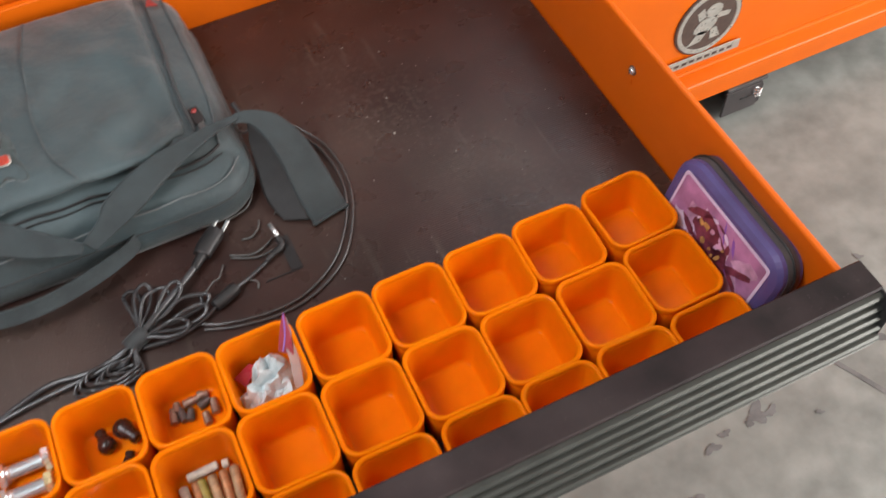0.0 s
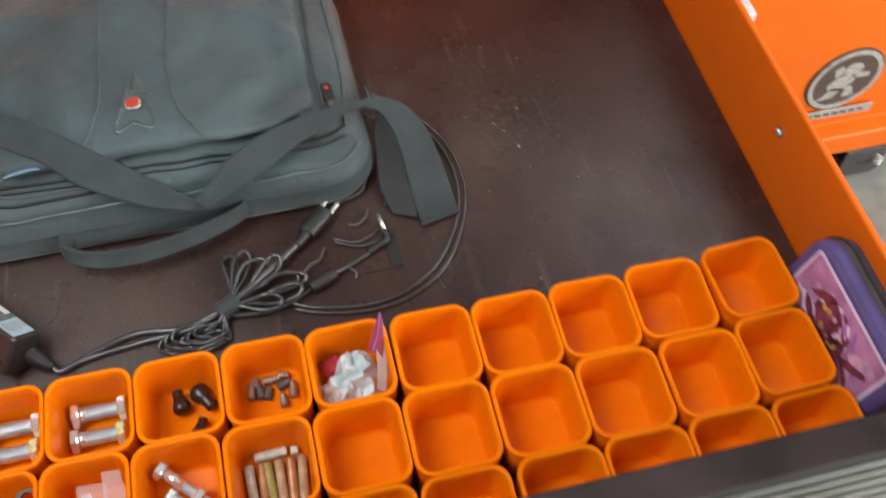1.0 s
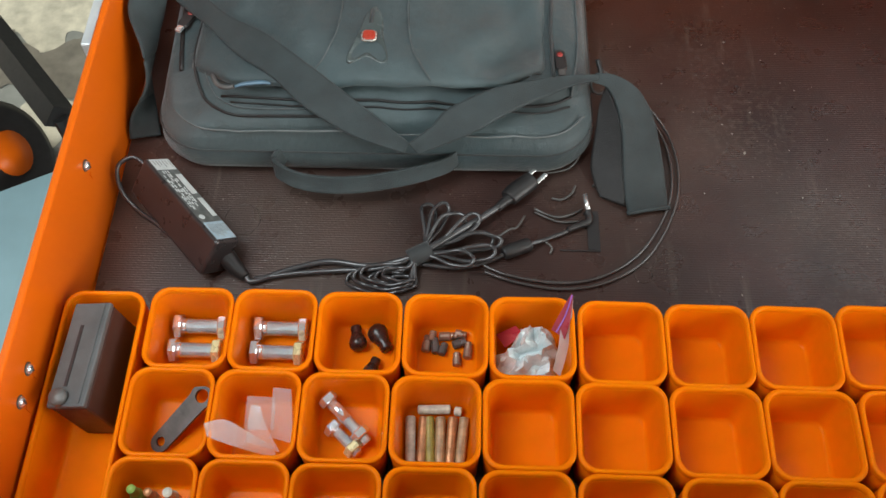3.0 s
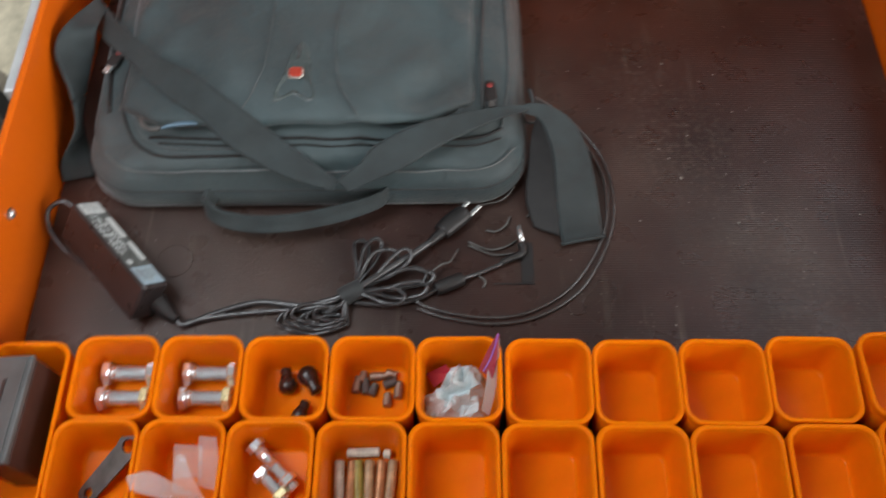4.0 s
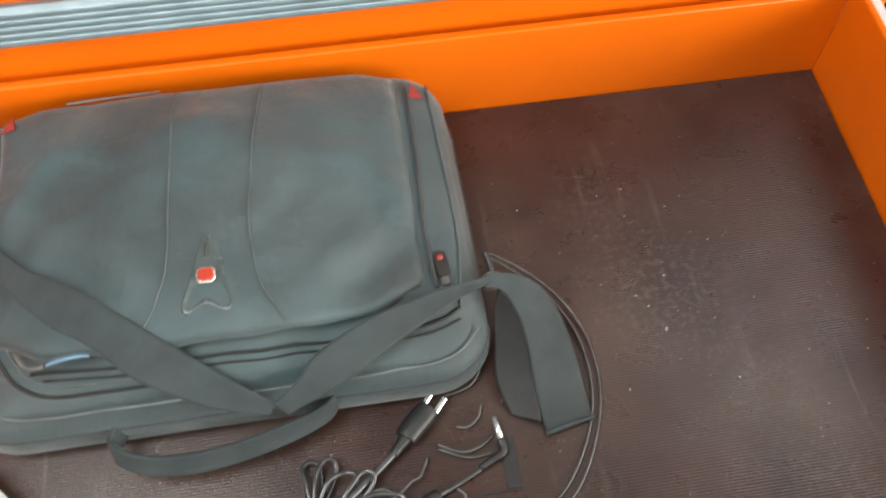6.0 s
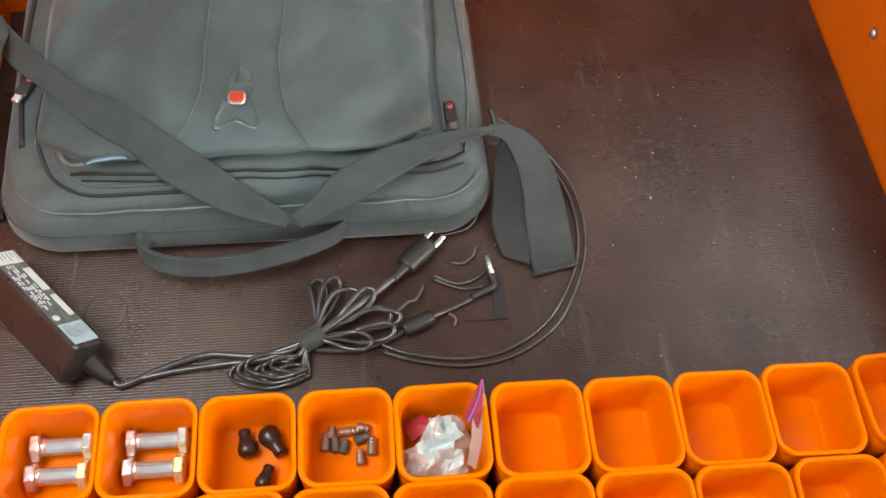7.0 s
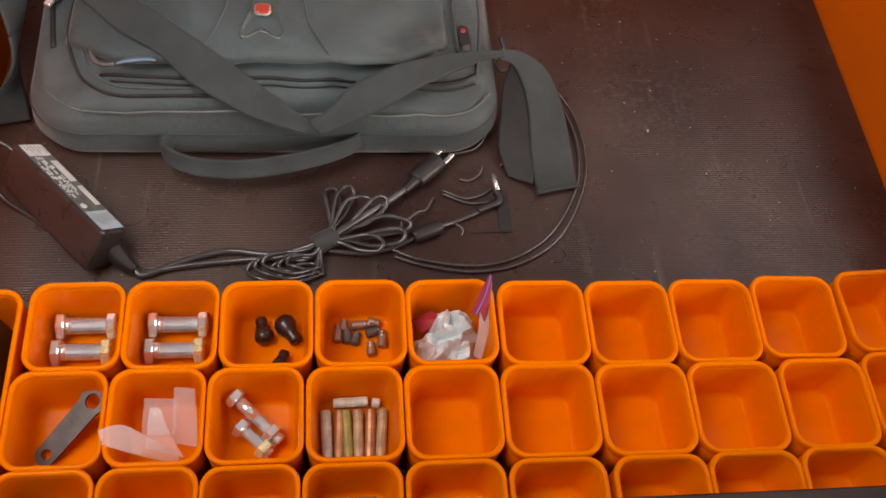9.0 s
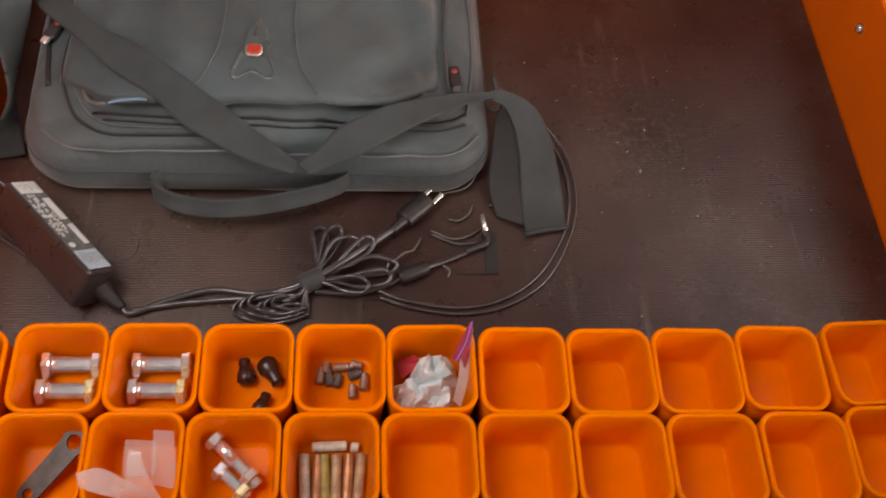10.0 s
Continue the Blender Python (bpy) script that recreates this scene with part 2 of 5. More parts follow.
def link(name, bm, material, parent=None, label="", smooth=False, kind=""):
    me = bpy.data.meshes.new(name)
    bmesh.ops.recalc_face_normals(bm, faces=bm.faces)
    bm.to_mesh(me)
    bm.free()
    for p in me.polygons:
        p.use_smooth = smooth
    me.materials.append(material)
    ob = new(name, me)
    if parent is not None:
        ob.parent = parent
    return tagged(ob, label, kind=kind)


def part(name, bm, material, parent, label="", smooth=False, kind=""):
    return link(name, bm, material, parent, label, smooth, kind)


def thing(name, label, category, m=Matrix(), group="", kind=""):
    ob = new(name)
    ob.empty_display_size = 0.02
    ob.matrix_world = m
    return tagged(ob, label, category, group, kind)


def box(x0, y0, z0, x1, y1, z1, bevel=0.0, segs=2, m=None):
    bm = bmesh.new()
    bmesh.ops.create_cube(bm, size=1.0)
    bmesh.ops.scale(bm, vec=(x1 - x0, y1 - y0, z1 - z0), verts=bm.verts)
    bmesh.ops.translate(bm, vec=((x0 + x1) / 2, (y0 + y1) / 2, (z0 + z1) / 2), verts=bm.verts)
    if bevel:
        bmesh.ops.bevel(bm, geom=list(bm.edges), offset=bevel, segments=segs, affect="EDGES", profile=0.5)
    if m is not None:
        bm.transform(m)
    return bm


def merge(*bms):
    out = bmesh.new()
    for b in bms:
        me = bpy.data.meshes.new("tmp")
        b.to_mesh(me)
        b.free()
        out.from_mesh(me)
        bpy.data.meshes.remove(me)
    return out


def loft(rings, cap0=True, cap1=True, closed=True):
    bm = bmesh.new()
    vs = [[bm.verts.new(p) for p in r] for r in rings]
    n = len(rings[0])
    for a, b in zip(vs, vs[1:]):
        for i in range(n if closed else n - 1):
            j = (i + 1) % n
            bm.faces.new((a[i], a[j], b[j], b[i]))
    if cap0:
        bm.faces.new(vs[0])
    if cap1:
        bm.faces.new(vs[-1])
    return bm


def round_rect(w, d, r, z, segs=5, cx=0.0, cy=0.0):
    pts = []
    for k, (sx, sy) in enumerate(((1, 1), (-1, 1), (-1, -1), (1, -1))):
        for i in range(segs + 1):
            a = radians(90 * k + 90 * i / segs)
            pts.append((cx + sx * (w / 2 - r) + r * math.cos(a), cy + sy * (d / 2 - r) + r * math.sin(a), z))
    return pts


def smooth_path(pts, per=8):
    p = [Vector(q) for q in pts]
    out = []
    for i in range(len(p) - 1):
        a, b, c, d = p[max(i - 1, 0)], p[i], p[i + 1], p[min(i + 2, len(p) - 1)]
        for k in range(per):
            t = k / per
            out.append(0.5 * ((2 * b) + (c - a) * t + (2 * a - 5 * b + 4 * c - d) * t * t + (3 * b - a - 3 * c + d) * t ** 3))
    out.append(p[-1])
    return out


def tube(pts, r, sides=8, per=8, flat=1.0):
    """A cable through the given points; r may be a function of 0..1 along it."""
    path = smooth_path(pts, per) if per > 1 else [Vector(q) for q in pts]
    rings = []
    for i, q in enumerate(path):
        d = (path[min(i + 1, len(path) - 1)] - path[max(i - 1, 0)]).normalized()
        s = d.cross(Vector((0, 0, 1)))
        s = s.normalized() if s.length > 1e-4 else Vector((1, 0, 0))
        u = s.cross(d)
        rad = r(i / (len(path) - 1)) if callable(r) else r
        rings.append([q + s * (rad * math.cos(2 * math.pi * k / sides)) + u * (rad * flat * math.sin(2 * math.pi * k / sides)) for k in range(sides)])
    return loft(rings)


def ribbon(edge_a, edge_b, thick=0.0025, per=8, sag=0.0):
    """A band of webbing between two edges, with rounded rims."""
    a, b = smooth_path(edge_a, per), smooth_path(edge_b, per)
    rings = []
    n = len(a)
    for i in range(n):
        t = (a[min(i + 1, n - 1)] + b[min(i + 1, n - 1)] - a[max(i - 1, 0)] - b[max(i - 1, 0)]).normalized()
        w = b[i] - a[i]
        nrm = w.cross(t)
        nrm = nrm.normalized() if nrm.length > 1e-6 else Vector((0, 0, 1))
        if nrm.z < 0:
            nrm = -nrm
        ring = []
        for f, h in ((0.0, 0.0), (0.03, 0.5), (0.12, 0.42), (0.5, 0.36 - sag), (0.88, 0.42), (0.97, 0.5), (1.0, 0.0), (0.97, -0.5), (0.5, -0.5 - sag), (0.03, -0.5)):
            ring.append(a[i] + w * f + nrm * (thick * h))
        rings.append(ring)
    return loft(rings)


def lathe(profile, sides=16, m=None):
    """profile: (radius, z) from one end to the other."""
    rings = [[(r * math.cos(2 * math.pi * k / sides), r * math.sin(2 * math.pi * k / sides), z) for k in range(sides)] for r, z in profile]
    open_ring = profile[0] == profile[-1]
    bm = loft(rings, not open_ring, not open_ring)
    if m is not None:
        bm.transform(m)
    return bm


# ---------------------------------------------------------------- the room
def slab(name, bm, material, label, category):
    return tagged(link(name, bm, material), label, category, kind="structure")


bm = bmesh.new()
bmesh.ops.create_grid(bm, x_segments=2, y_segments=2, size=40)
bmesh.ops.translate(bm, vec=(0, 0, GROUND), verts=bm.verts)
slab("ground", bm, CONCRETE, "worn grey concrete workshop floor with stains and saw joints", "floor")
ROOF = 1.50
slab("wall_back", box(-4.6, 3.0, GROUND, 4.6, 3.15, ROOF), WALLM, "plain grey painted workshop wall", "wall")
slab("wall_east", box(2.42, 0.30, GROUND, 2.57, 2.998, ROOF), WALLM, "plain grey painted workshop wall beside a wide doorway", "wall")
slab("wall_front", merge(box(-4.6, -3.2, GROUND, -3.85, -3.05, ROOF), box(0.85, -3.2, GROUND, 4.6, -3.05, ROOF)), WALLM, "plain grey workshop wall with a wide open doorway", "wall")
# unseen wall, added so its gap lets sun onto only part of the floor
w = merge(box(-4.6, -3.0, GROUND, -4.45, 1.50, ROOF), box(-4.6, 2.6, GROUND, -4.45, 2.998, ROOF), box(-4.6, 1.502, 1.45, -4.45, 2.598, ROOF))
slab("wall_west", w, WALLM, "unseen grey wall with an opening cut to shape the sun patch", "wall")
# holes made in the ceiling for the two added fill lamps
EAST_X0, EAST_X1, EAST_Y0, EAST_Y1 = 0.55, 1.50, 0.35, 1.35
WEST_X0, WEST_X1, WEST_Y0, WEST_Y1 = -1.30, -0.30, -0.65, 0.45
lo, hi = ROOF + 0.002, ROOF + 0.1
c = merge(box(-4.6, -3.0, lo, WEST_X0, 3.15, hi), box(WEST_X0, -3.0, lo, WEST_X1, WEST_Y0, hi), box(WEST_X0, WEST_Y1, lo, WEST_X1, 3.15, hi), box(WEST_X1, -3.0, lo, EAST_X0, 3.15, hi), box(EAST_X0, -3.0, lo, EAST_X1, EAST_Y0, hi), box(EAST_X0, EAST_Y1, lo, EAST_X1, 3.15, hi), box(EAST_X1, -3.0, lo, 4.6, 3.15, hi))
slab("ceiling", c, WALLM, "plain pale workshop ceiling with two holes for added fill lamps", "ceiling")

# saw joint and stains on the concrete
joint = box(0.0, -0.005, 0.0, 2.4, 0.005, 0.0005, m=Matrix.Translation((0.895, 0.12, GROUND + 0.0005)) @ Matrix.Rotation(radians(-64), 4, "Z"))
tagged(link("floor_joint", joint, STAIN), "dark saw joint across the concrete floor", "joint", kind="structure")


def blot(cx, cy, r, seed):
    z = GROUND + 0.0012 + 0.0003 * (seed % 7)
    rnd = random.Random(seed)
    bm = bmesh.new()
    n = 22
    ph = [rnd.uniform(0, 6.28) for _ in range(4)]
    ring = []
    for i in range(n):
        a = 2 * math.pi * i / n
        rr = r * (1 + 0.35 * math.sin(2 * a + ph[0]) + 0.25 * math.sin(3 * a + ph[1]) + 0.18 * math.sin(5 * a + ph[2]))
        ring.append(bm.verts.new((cx + rr * math.cos(a), cy + rr * 0.8 * math.sin(a), z)))
    bm.faces.new(ring)
    return bm


for k, (cx, cy, r) in enumerate(((0.735, 0.028, 0.020), (0.760, 0.020, 0.012), (0.715, 0.020, 0.010), (0.625, 0.006, 0.012), (0.545, -0.060, 0.012), (0.80, 0.12, 0.010), (0.95, 0.33, 0.012), (1.05, 0.05, 0.014), (0.66, 0.02, 0.009), (0.90, -0.22, 0.018), (1.12, 0.22, 0.008), (0.76, 0.28, 0.007), (0.84, -0.02, 0.006), (-1.02, 1.02, 0.02), (-0.95, 1.10, 0.012))):
    tagged(link("floor_stain", blot(cx, cy, r, k), STAIN), "dark spot soaked into the concrete", "stain", group="floor stains", kind="structure")



def patch(name, outline, z, material, label, seed):
    """Flat irregular patch on the concrete with a ragged edge."""
    bm = bmesh.new()
    ring = smooth_path([(x, y, 0) for x, y in outline + outline[:1]], 9)[:-1]
    vs = []
    for q in ring:
        j = Vector((noise.noise(Vector((q.x * 30, q.y * 30, seed))), noise.noise(Vector((q.x * 30, q.y * 30, seed + 7))), 0)) * 0.022
        vs.append(bm.verts.new((q.x + j.x, q.y + j.y, GROUND + z)))
    bm.faces.new(vs)
    return tagged(link(name, bm, material), label, "stain", group="floor stains", kind="structure")


# sunlit floor past the drawer, painted as a pale patch
patch("floor_stain", [(-1.45, 1.45), (-1.30, 1.62), (-0.95, 1.55), (-0.84, 1.30), (-0.93, 1.20), (-1.00, 1.19), (-1.06, 1.13), (-1.16, 1.20), (-1.35, 1.20)], 0.0010, PAINTED_SUN, "sunlight painted pale on the concrete", 2.0)
# darker, browner area of floor between the pale patches
patch("floor_stain", [(-1.40, 1.18), (-1.16, 1.195), (-1.06, 1.125), (-1.00, 1.185), (-0.92, 1.18), (-0.88, 1.05), (-0.97, 1.000), (-1.10, 1.03), (-1.35, 0.98)], 0.0020, DARK_PATCH, "dark brown patch on the concrete", 5.0)
# smaller strip of the same painted sunlight
patch("floor_stain", [(-1.06, 1.000), (-0.96, 0.985), (-0.94, 0.90), (-1.00, 0.86), (-1.08, 0.92)], 0.0010, PAINTED_SUN, "sunlight painted pale on the concrete", 9.0)

# ---------------------------------------------------------------- the open drawer
XL, XR, YF, YB, WALL_H = -0.456, 0.433, -0.160, 0.557, 0.119
TH = 0.0016
drawer = thing("drawer", "bright orange steel tool drawer pulled fully open", "drawer", kind="")


def folded_wall(x0, y0, x1, y1, h, nx, ny, lip=0.007):
    """Sheet steel side with a rolled top hem; (nx, ny) points out of the drawer."""
    prof = [(0, -0.006), (0, h - 0.002), (0.0008, h - 0.0004), (0.002, h), (lip - 0.002, h), (lip - 0.0006, h - 0.0006), (lip, h - 0.002), (lip, h - 0.012), (lip - TH, h - 0.012), (lip - TH, h - TH - 0.001), (TH, h - TH - 0.001), (TH, -0.006)]
    rings = [[(x + nx * a, y + ny * a, z) for a, z in prof] for x, y in ((x0, y0), (x1, y1))]
    return loft(rings)


part("side_wall", folded_wall(XL, YF, XL, YB, WALL_H, -1, 0), PAINT, drawer)
part("side_wall", folded_wall(XR, YF, XR, YB, WALL_H, 1, 0), PAINT, drawer)
part("back_wall", folded_wall(XL + 0.0005, YB, XR - 0.0005, YB, WALL_H - 0.012, 0, 1, 0.009), PAINT, drawer)
part("base_plate", box(XL, YF, -0.008, XR, YB, -0.005), PAINT, drawer)
part("front_panel", box(XL - 0.001, YF - 0.0030, 0.060, XR + 0.001, YF - 0.0005, WALL_H - 0.012, 0.0005), LIP, drawer, "black backing of the pull")
part("front_wall", box(XL - 0.001, YF - 0.0004, -0.008, XR + 0.001, YF + 0.0012, 0.066), PAINT, drawer)


def extrude_x(profile, x0, x1, y, z):
    return loft([[(x, y + a, z + b) for a, b in profile] for x in (x0, x1)])


PULL_Y = YF - 0.0015
lip = [(0.030, 0.0), (0.030, 0.004), (0.0285, 0.0055), (0.0000, 0.0055), (-0.0018, 0.004), (-0.0018, 0.0)]
top_lip = part("top_lip", extrude_x(lip, XL - 0.022, XR + 0.022, PULL_Y, WALL_H - 0.001), LIP, drawer, "scuffed black top trim")
z, y, ribs = -0.0005, -0.001, [(0.0005, -0.0005)]
for k in range(5):
    ribs += [(y - 0.0030, z - 0.0006), (y - 0.0052, z - 0.0022), (y - 0.0056, z - 0.0042), (y - 0.0048, z - 0.0060), (y - 0.0030, z - 0.0070), (y + 0.0004, z - 0.0076), (y + 0.0004, z - 0.0100)]
    z -= 0.0108
    y -= 0.0040
ribs += [(y, z - 0.003), (0.0005, z - 0.003)]
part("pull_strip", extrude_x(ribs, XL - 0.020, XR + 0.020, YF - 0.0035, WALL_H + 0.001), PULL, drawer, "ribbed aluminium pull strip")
part("pull_backing", box(XL - 0.02, YF - 0.0045, 0.062, XR + 0.02, YF - 0.0032, WALL_H), BLACK, drawer)
for sx in (XL - 0.022, XR + 0.020):
    part("end_cap", box(sx, YF - 0.022, 0.060, sx + 0.002, YF + 0.012, WALL_H + 0.0035, 0.0008), BLACK, drawer)

# ribbed liner: fine raised lines across the mat
bm = bmesh.new()
ny = 270
xs = [XL + 0.003, XR - 0.003]
y0, y1 = YF + 0.003, YB - 0.002
prev = None
for i in range(ny * 4 + 1):
    yy = y0 + (y1 - y0) * i / (ny * 4)
    zz = 0.0 if i % 4 in (0, 3) else 0.0001
    cur = [bm.verts.new((x, yy, zz - 0.0003)) for x in xs]
    if prev:
        bm.faces.new((prev[0], prev[1], cur[1], cur[0]))
    prev = cur
low = [bm.verts.new((x, yy, -0.005)) for x, yy in ((xs[0], y0), (xs[1], y0), (xs[1], y1), (xs[0], y1))]
bm.faces.new(low)
liner = tagged(link("drawer_liner", bm, LINER), "dark brown ribbed rubber mat with dust in the drawer", "drawer liner")


def screw(x, y, z, side):
    """Small pan-head screw through the drawer side, head inwards, above a punched slot."""
    s = thing("screw", "small zinc screw through the orange drawer side", "screw", Matrix.Translation((x, y, z)) @ Matrix.Rotation(radians(-90 * side), 4, "Y"), group="drawer screws")
    part("head", lathe([(0.0005, 0.0), (0.0042, 0.0), (0.0046, 0.0012), (0.0040, 0.0028), (0.0024, 0.0040), (0.0003, 0.0043)], 14), STEEL, s, smooth=True)
    part("washer", lathe([(0.0002, -0.0001), (0.0058, -0.0001), (0.0058, 0.0006), (0.0002, 0.0006)], 16), DULL, s)
    part("slot", box(-0.0032, -0.0005, 0.0037, 0.0032, 0.0005, 0.0045), BLACK, s)
    part("punched_slot", box(-0.0165 * side - 0.0042, -0.0014, 0.0002, -0.0165 * side + 0.0042, 0.0014, 0.0009, 0.0003), PAINT, s)
    return s


for y in (0.184, 0.418, -0.005):
    screw(XR - 0.0004, y, 0.075, 1)
for y, z in ((0.195, 0.078), (-0.012, 0.082), (-0.04, 0.080)):
    screw(XL + 0.0004, y, z, -1)

# telescopic slides beside the drawer
for sx in (XL - 0.0145, XR + 0.0105):
    sl = thing("drawer_slide", "bright zinc ball-bearing slide rail beside the drawer", "slide rail", group="drawer slides")
    part("outer_rail", box(sx - 0.003, 0.31, 0.078, sx + 0.007, 0.95, 0.1165, 0.0015), RAIL, sl)
    part("inner_rail", box(sx + 0.0015, -0.10, 0.046, sx + 0.0055, 0.60, 0.066, 0.001), RAIL, sl)
    part("stop_tab", box(sx - 0.002, 0.302, 0.078, sx + 0.006, 0.309, 0.098, 0.001), RAIL, sl)

# ---------------------------------------------------------------- the cabinet behind it
FRONT_Y = 0.578
CX0, CX1 = -0.515, 0.492
cabinet = thing("tool_cabinet", "large orange steel tool cabinet with ribbed aluminium drawer pulls", "tool cabinet", Matrix.Translation((0, 0, 0)))
part("side_panel", box(CX0, FRONT_Y + 0.002, GROUND + 0.14, CX0 + 0.012, 1.16, 0.44, 0.002), SIDE_GREY, cabinet, "dark grey cabinet side")
part("side_panel", box(CX1 - 0.012, FRONT_Y + 0.002, GROUND + 0.14, CX1, 1.16, 0.44, 0.002), SIDE_GREY, cabinet, "dark grey cabinet side")
part("back_panel", box(CX0 + 0.012, 1.148, GROUND + 0.14, CX1 - 0.012, 1.16, 0.44), SIDE_GREY, cabinet)
part("top_panel", box(CX0 - 0.004, FRONT_Y - 0.012, 0.4405, CX1 + 0.004, 1.165, 0.466, 0.004), BLACK, cabinet)
part("floor_panel", box(CX0, FRONT_Y + 0.002, GROUND + 0.12, CX1, 1.16, GROUND + 0.139, 0.002), PAINT, cabinet)
part("shelf_divider", box(CX0 + 0.0125, FRONT_Y + 0.02, -0.045, CX1 - 0.0125, 1.146, -0.04), DARKGAP, cabinet)
for lx in (CX0 + 0.002, CX1 - 0.022):
    part("corner_post", box(lx, FRONT_Y - 0.006, GROUND + 0.14, lx + 0.020, FRONT_Y + 0.0018, 0.436, 0.002), PAINT, cabinet)


def drawer_front(z0, h):
    """A closed drawer front with its ribbed aluminium pull along the upper edge."""
    d = part("drawer_front", box(CX0 + 0.024, FRONT_Y - 0.004, z0, CX1 - 0.024, FRONT_Y + 0.010, z0 + h - 0.004, 0.0015), PAINT, cabinet)
    zt = z0 + h - 0.006
    prof = [(0.0, 0.0), (-0.006, 0.001)]
    zz = -0.001
    for k in range(5):
        prof += [(-0.0118, zz), (-0.0126, zz - 0.0010), (-0.0126, zz - 0.0046), (-0.0118, zz - 0.0054), (-0.0085, zz - 0.0056), (-0.0085, zz - 0.0062), (-0.0118, zz - 0.0064), (-0.0118, zz - 0.0068), (-0.0085, zz - 0.0070), (-0.0085, zz - 0.0076)]
        zz -= 0.0078
    prof += [(-0.004, zz - 0.002), (0.0, zz - 0.002)]
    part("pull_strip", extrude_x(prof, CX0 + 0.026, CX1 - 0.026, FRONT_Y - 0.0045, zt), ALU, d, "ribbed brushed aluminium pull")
    # black bar that draws the shadow line below the pull
    part("pull_shadow_groove", box(CX0 + 0.027, FRONT_Y - 0.0085, zt - 0.0435, CX1 - 0.027, FRONT_Y - 0.0045, zt - 0.0415), BLACK, d)
    return d


for z0, h in ((0.088, 0.109), (0.199, 0.068), (0.269, 0.080), (0.351, 0.080)):
    drawer_front(z0, h)
for z0, h in ((-0.260, 0.215), (-0.560, 0.296)):
    drawer_front(z0, h)


def caster(x, y, parent=None):
    c = thing("caster_wheel", "black swivel caster wheel under the orange cabinet", "caster", Matrix.Translation((x, y, GROUND)), group="cabinet casters")
    part("top_plate", box(-0.052, -0.052, 0.086, 0.052, 0.045, 0.094, 0.001), DULL, c)
    part("skirt", box(-0.056, -0.056, 0.014, 0.034, -0.050, 0.0858, 0.001), SIDE_GREY, c, "dark brown caster skirt")
    part("skirt", box(0.0345, -0.056, 0.020, 0.0385, 0.030, 0.0858, 0.001), SIDE_GREY, c)
    for k in range(5):
        part("tread_lug", box(0.0390, -0.054 + 0.017 * k, 0.018 + 0.006 * (k % 2), 0.0450, -0.043 + 0.017 * k, 0.074 + 0.006 * (k % 2), 0.002), BLACK, c)
    part("spring", tube([(0.020 + 0.007 * math.cos(a * 0.8), -0.0645 + 0.007 * math.sin(a * 0.8), 0.058 + a * 0.0011) for a in range(24)], 0.0015, 6, 2), STEEL, c, smooth=True)
    part("swivel", lathe([(0.022, 0.076), (0.026, 0.080), (0.026, 0.086), (0.022, 0.0878)], 18), STEEL, c, smooth=True)
    for s in (-1, 1):
        part("fork", box(s * 0.019 - 0.002, -0.022, 0.03, s * 0.019 + 0.002, 0.030, 0.078, 0.001), BLACK, c)
    part("wheel", lathe([(0.006, -0.013), (0.034, -0.013), (0.0375, -0.009), (0.0375, 0.009), (0.034, 0.013), (0.006, 0.013)], 24, Matrix.Translation((0, 0.01, 0.0375)) @ Matrix.Rotation(radians(90), 4, "Y")), BLACK, c, smooth=True)
    part("axle_nut", lathe([(0.001, 0.022), (0.007, 0.022), (0.007, 0.027), (0.001, 0.027)], 6, Matrix.Translation((0, 0.01, 0.0375)) @ Matrix.Rotation(radians(90), 4, "Y")), STEEL, c)
    part("brake_pedal", box(-0.016, -0.058, 0.052, 0.016, -0.024, 0.058, 0.002), BLACK, c)
    return c


# ---------------------------------------------------------------- neighbouring side cabinet
SX0, SX1, SY = 0.640, 1.62, 0.690
LIP_Z = GROUND + 0.095
side = thing("side_cabinet", "orange steel side cabinet with an oval badge beside the drawers", "cabinet")
part("front_door", box(SX0, SY, LIP_Z + 0.045, SX1, SY + 0.02, 0.62, 0.003), PAINT, side)
part("body", box(SX0 + 0.003, SY + 0.0205, LIP_Z + 0.02, SX1 - 0.003, 1.15, 0.618, 0.003), SIDE_GREY, side)
lipr = [(-0.034, 0.0), (-0.036, 0.002), (-0.036, 0.052), (-0.0352, 0.0555), (-0.0325, 0.058), (-0.028, 0.0592), (-0.004, 0.064), (-0.0015, 0.068), (-0.0015, 0.074), (0.018, 0.074), (0.018, 0.0)]
part("bottom_rail", extrude_x(lipr, SX0 - 0.002, SX1 + 0.002, SY, LIP_Z), PAINT, side)
bx, bz = 1.008, -0.514
badge = part("badge", lathe([(0.001, 0.0), (0.083, 0.0), (0.083, 0.003), (0.080, 0.0042), (0.001, 0.0042)], 40, Matrix.Translation((bx, SY - 0.0002, bz)) @ Matrix.Rotation(radians(90), 4, "X") @ Matrix.Diagonal((0.93, 1.0, 1, 1))), BADGE_DARK, side, "round dark badge with silver ring")
part("ring", lathe([(0.0685, 0.0044), (0.0790, 0.0044), (0.0785, 0.0056), (0.0690, 0.0056), (0.0685, 0.0044)], 40, Matrix.Translation((bx, SY - 0.0002, bz)) @ Matrix.Rotation(radians(90), 4, "X") @ Matrix.Diagonal((0.93, 1.0, 1, 1))), BADGE_PALE, badge)


def plate(pts, y, t=0.001):
    return loft([[(px, yy, pz) for px, pz in pts] for yy in (y, y - t)])


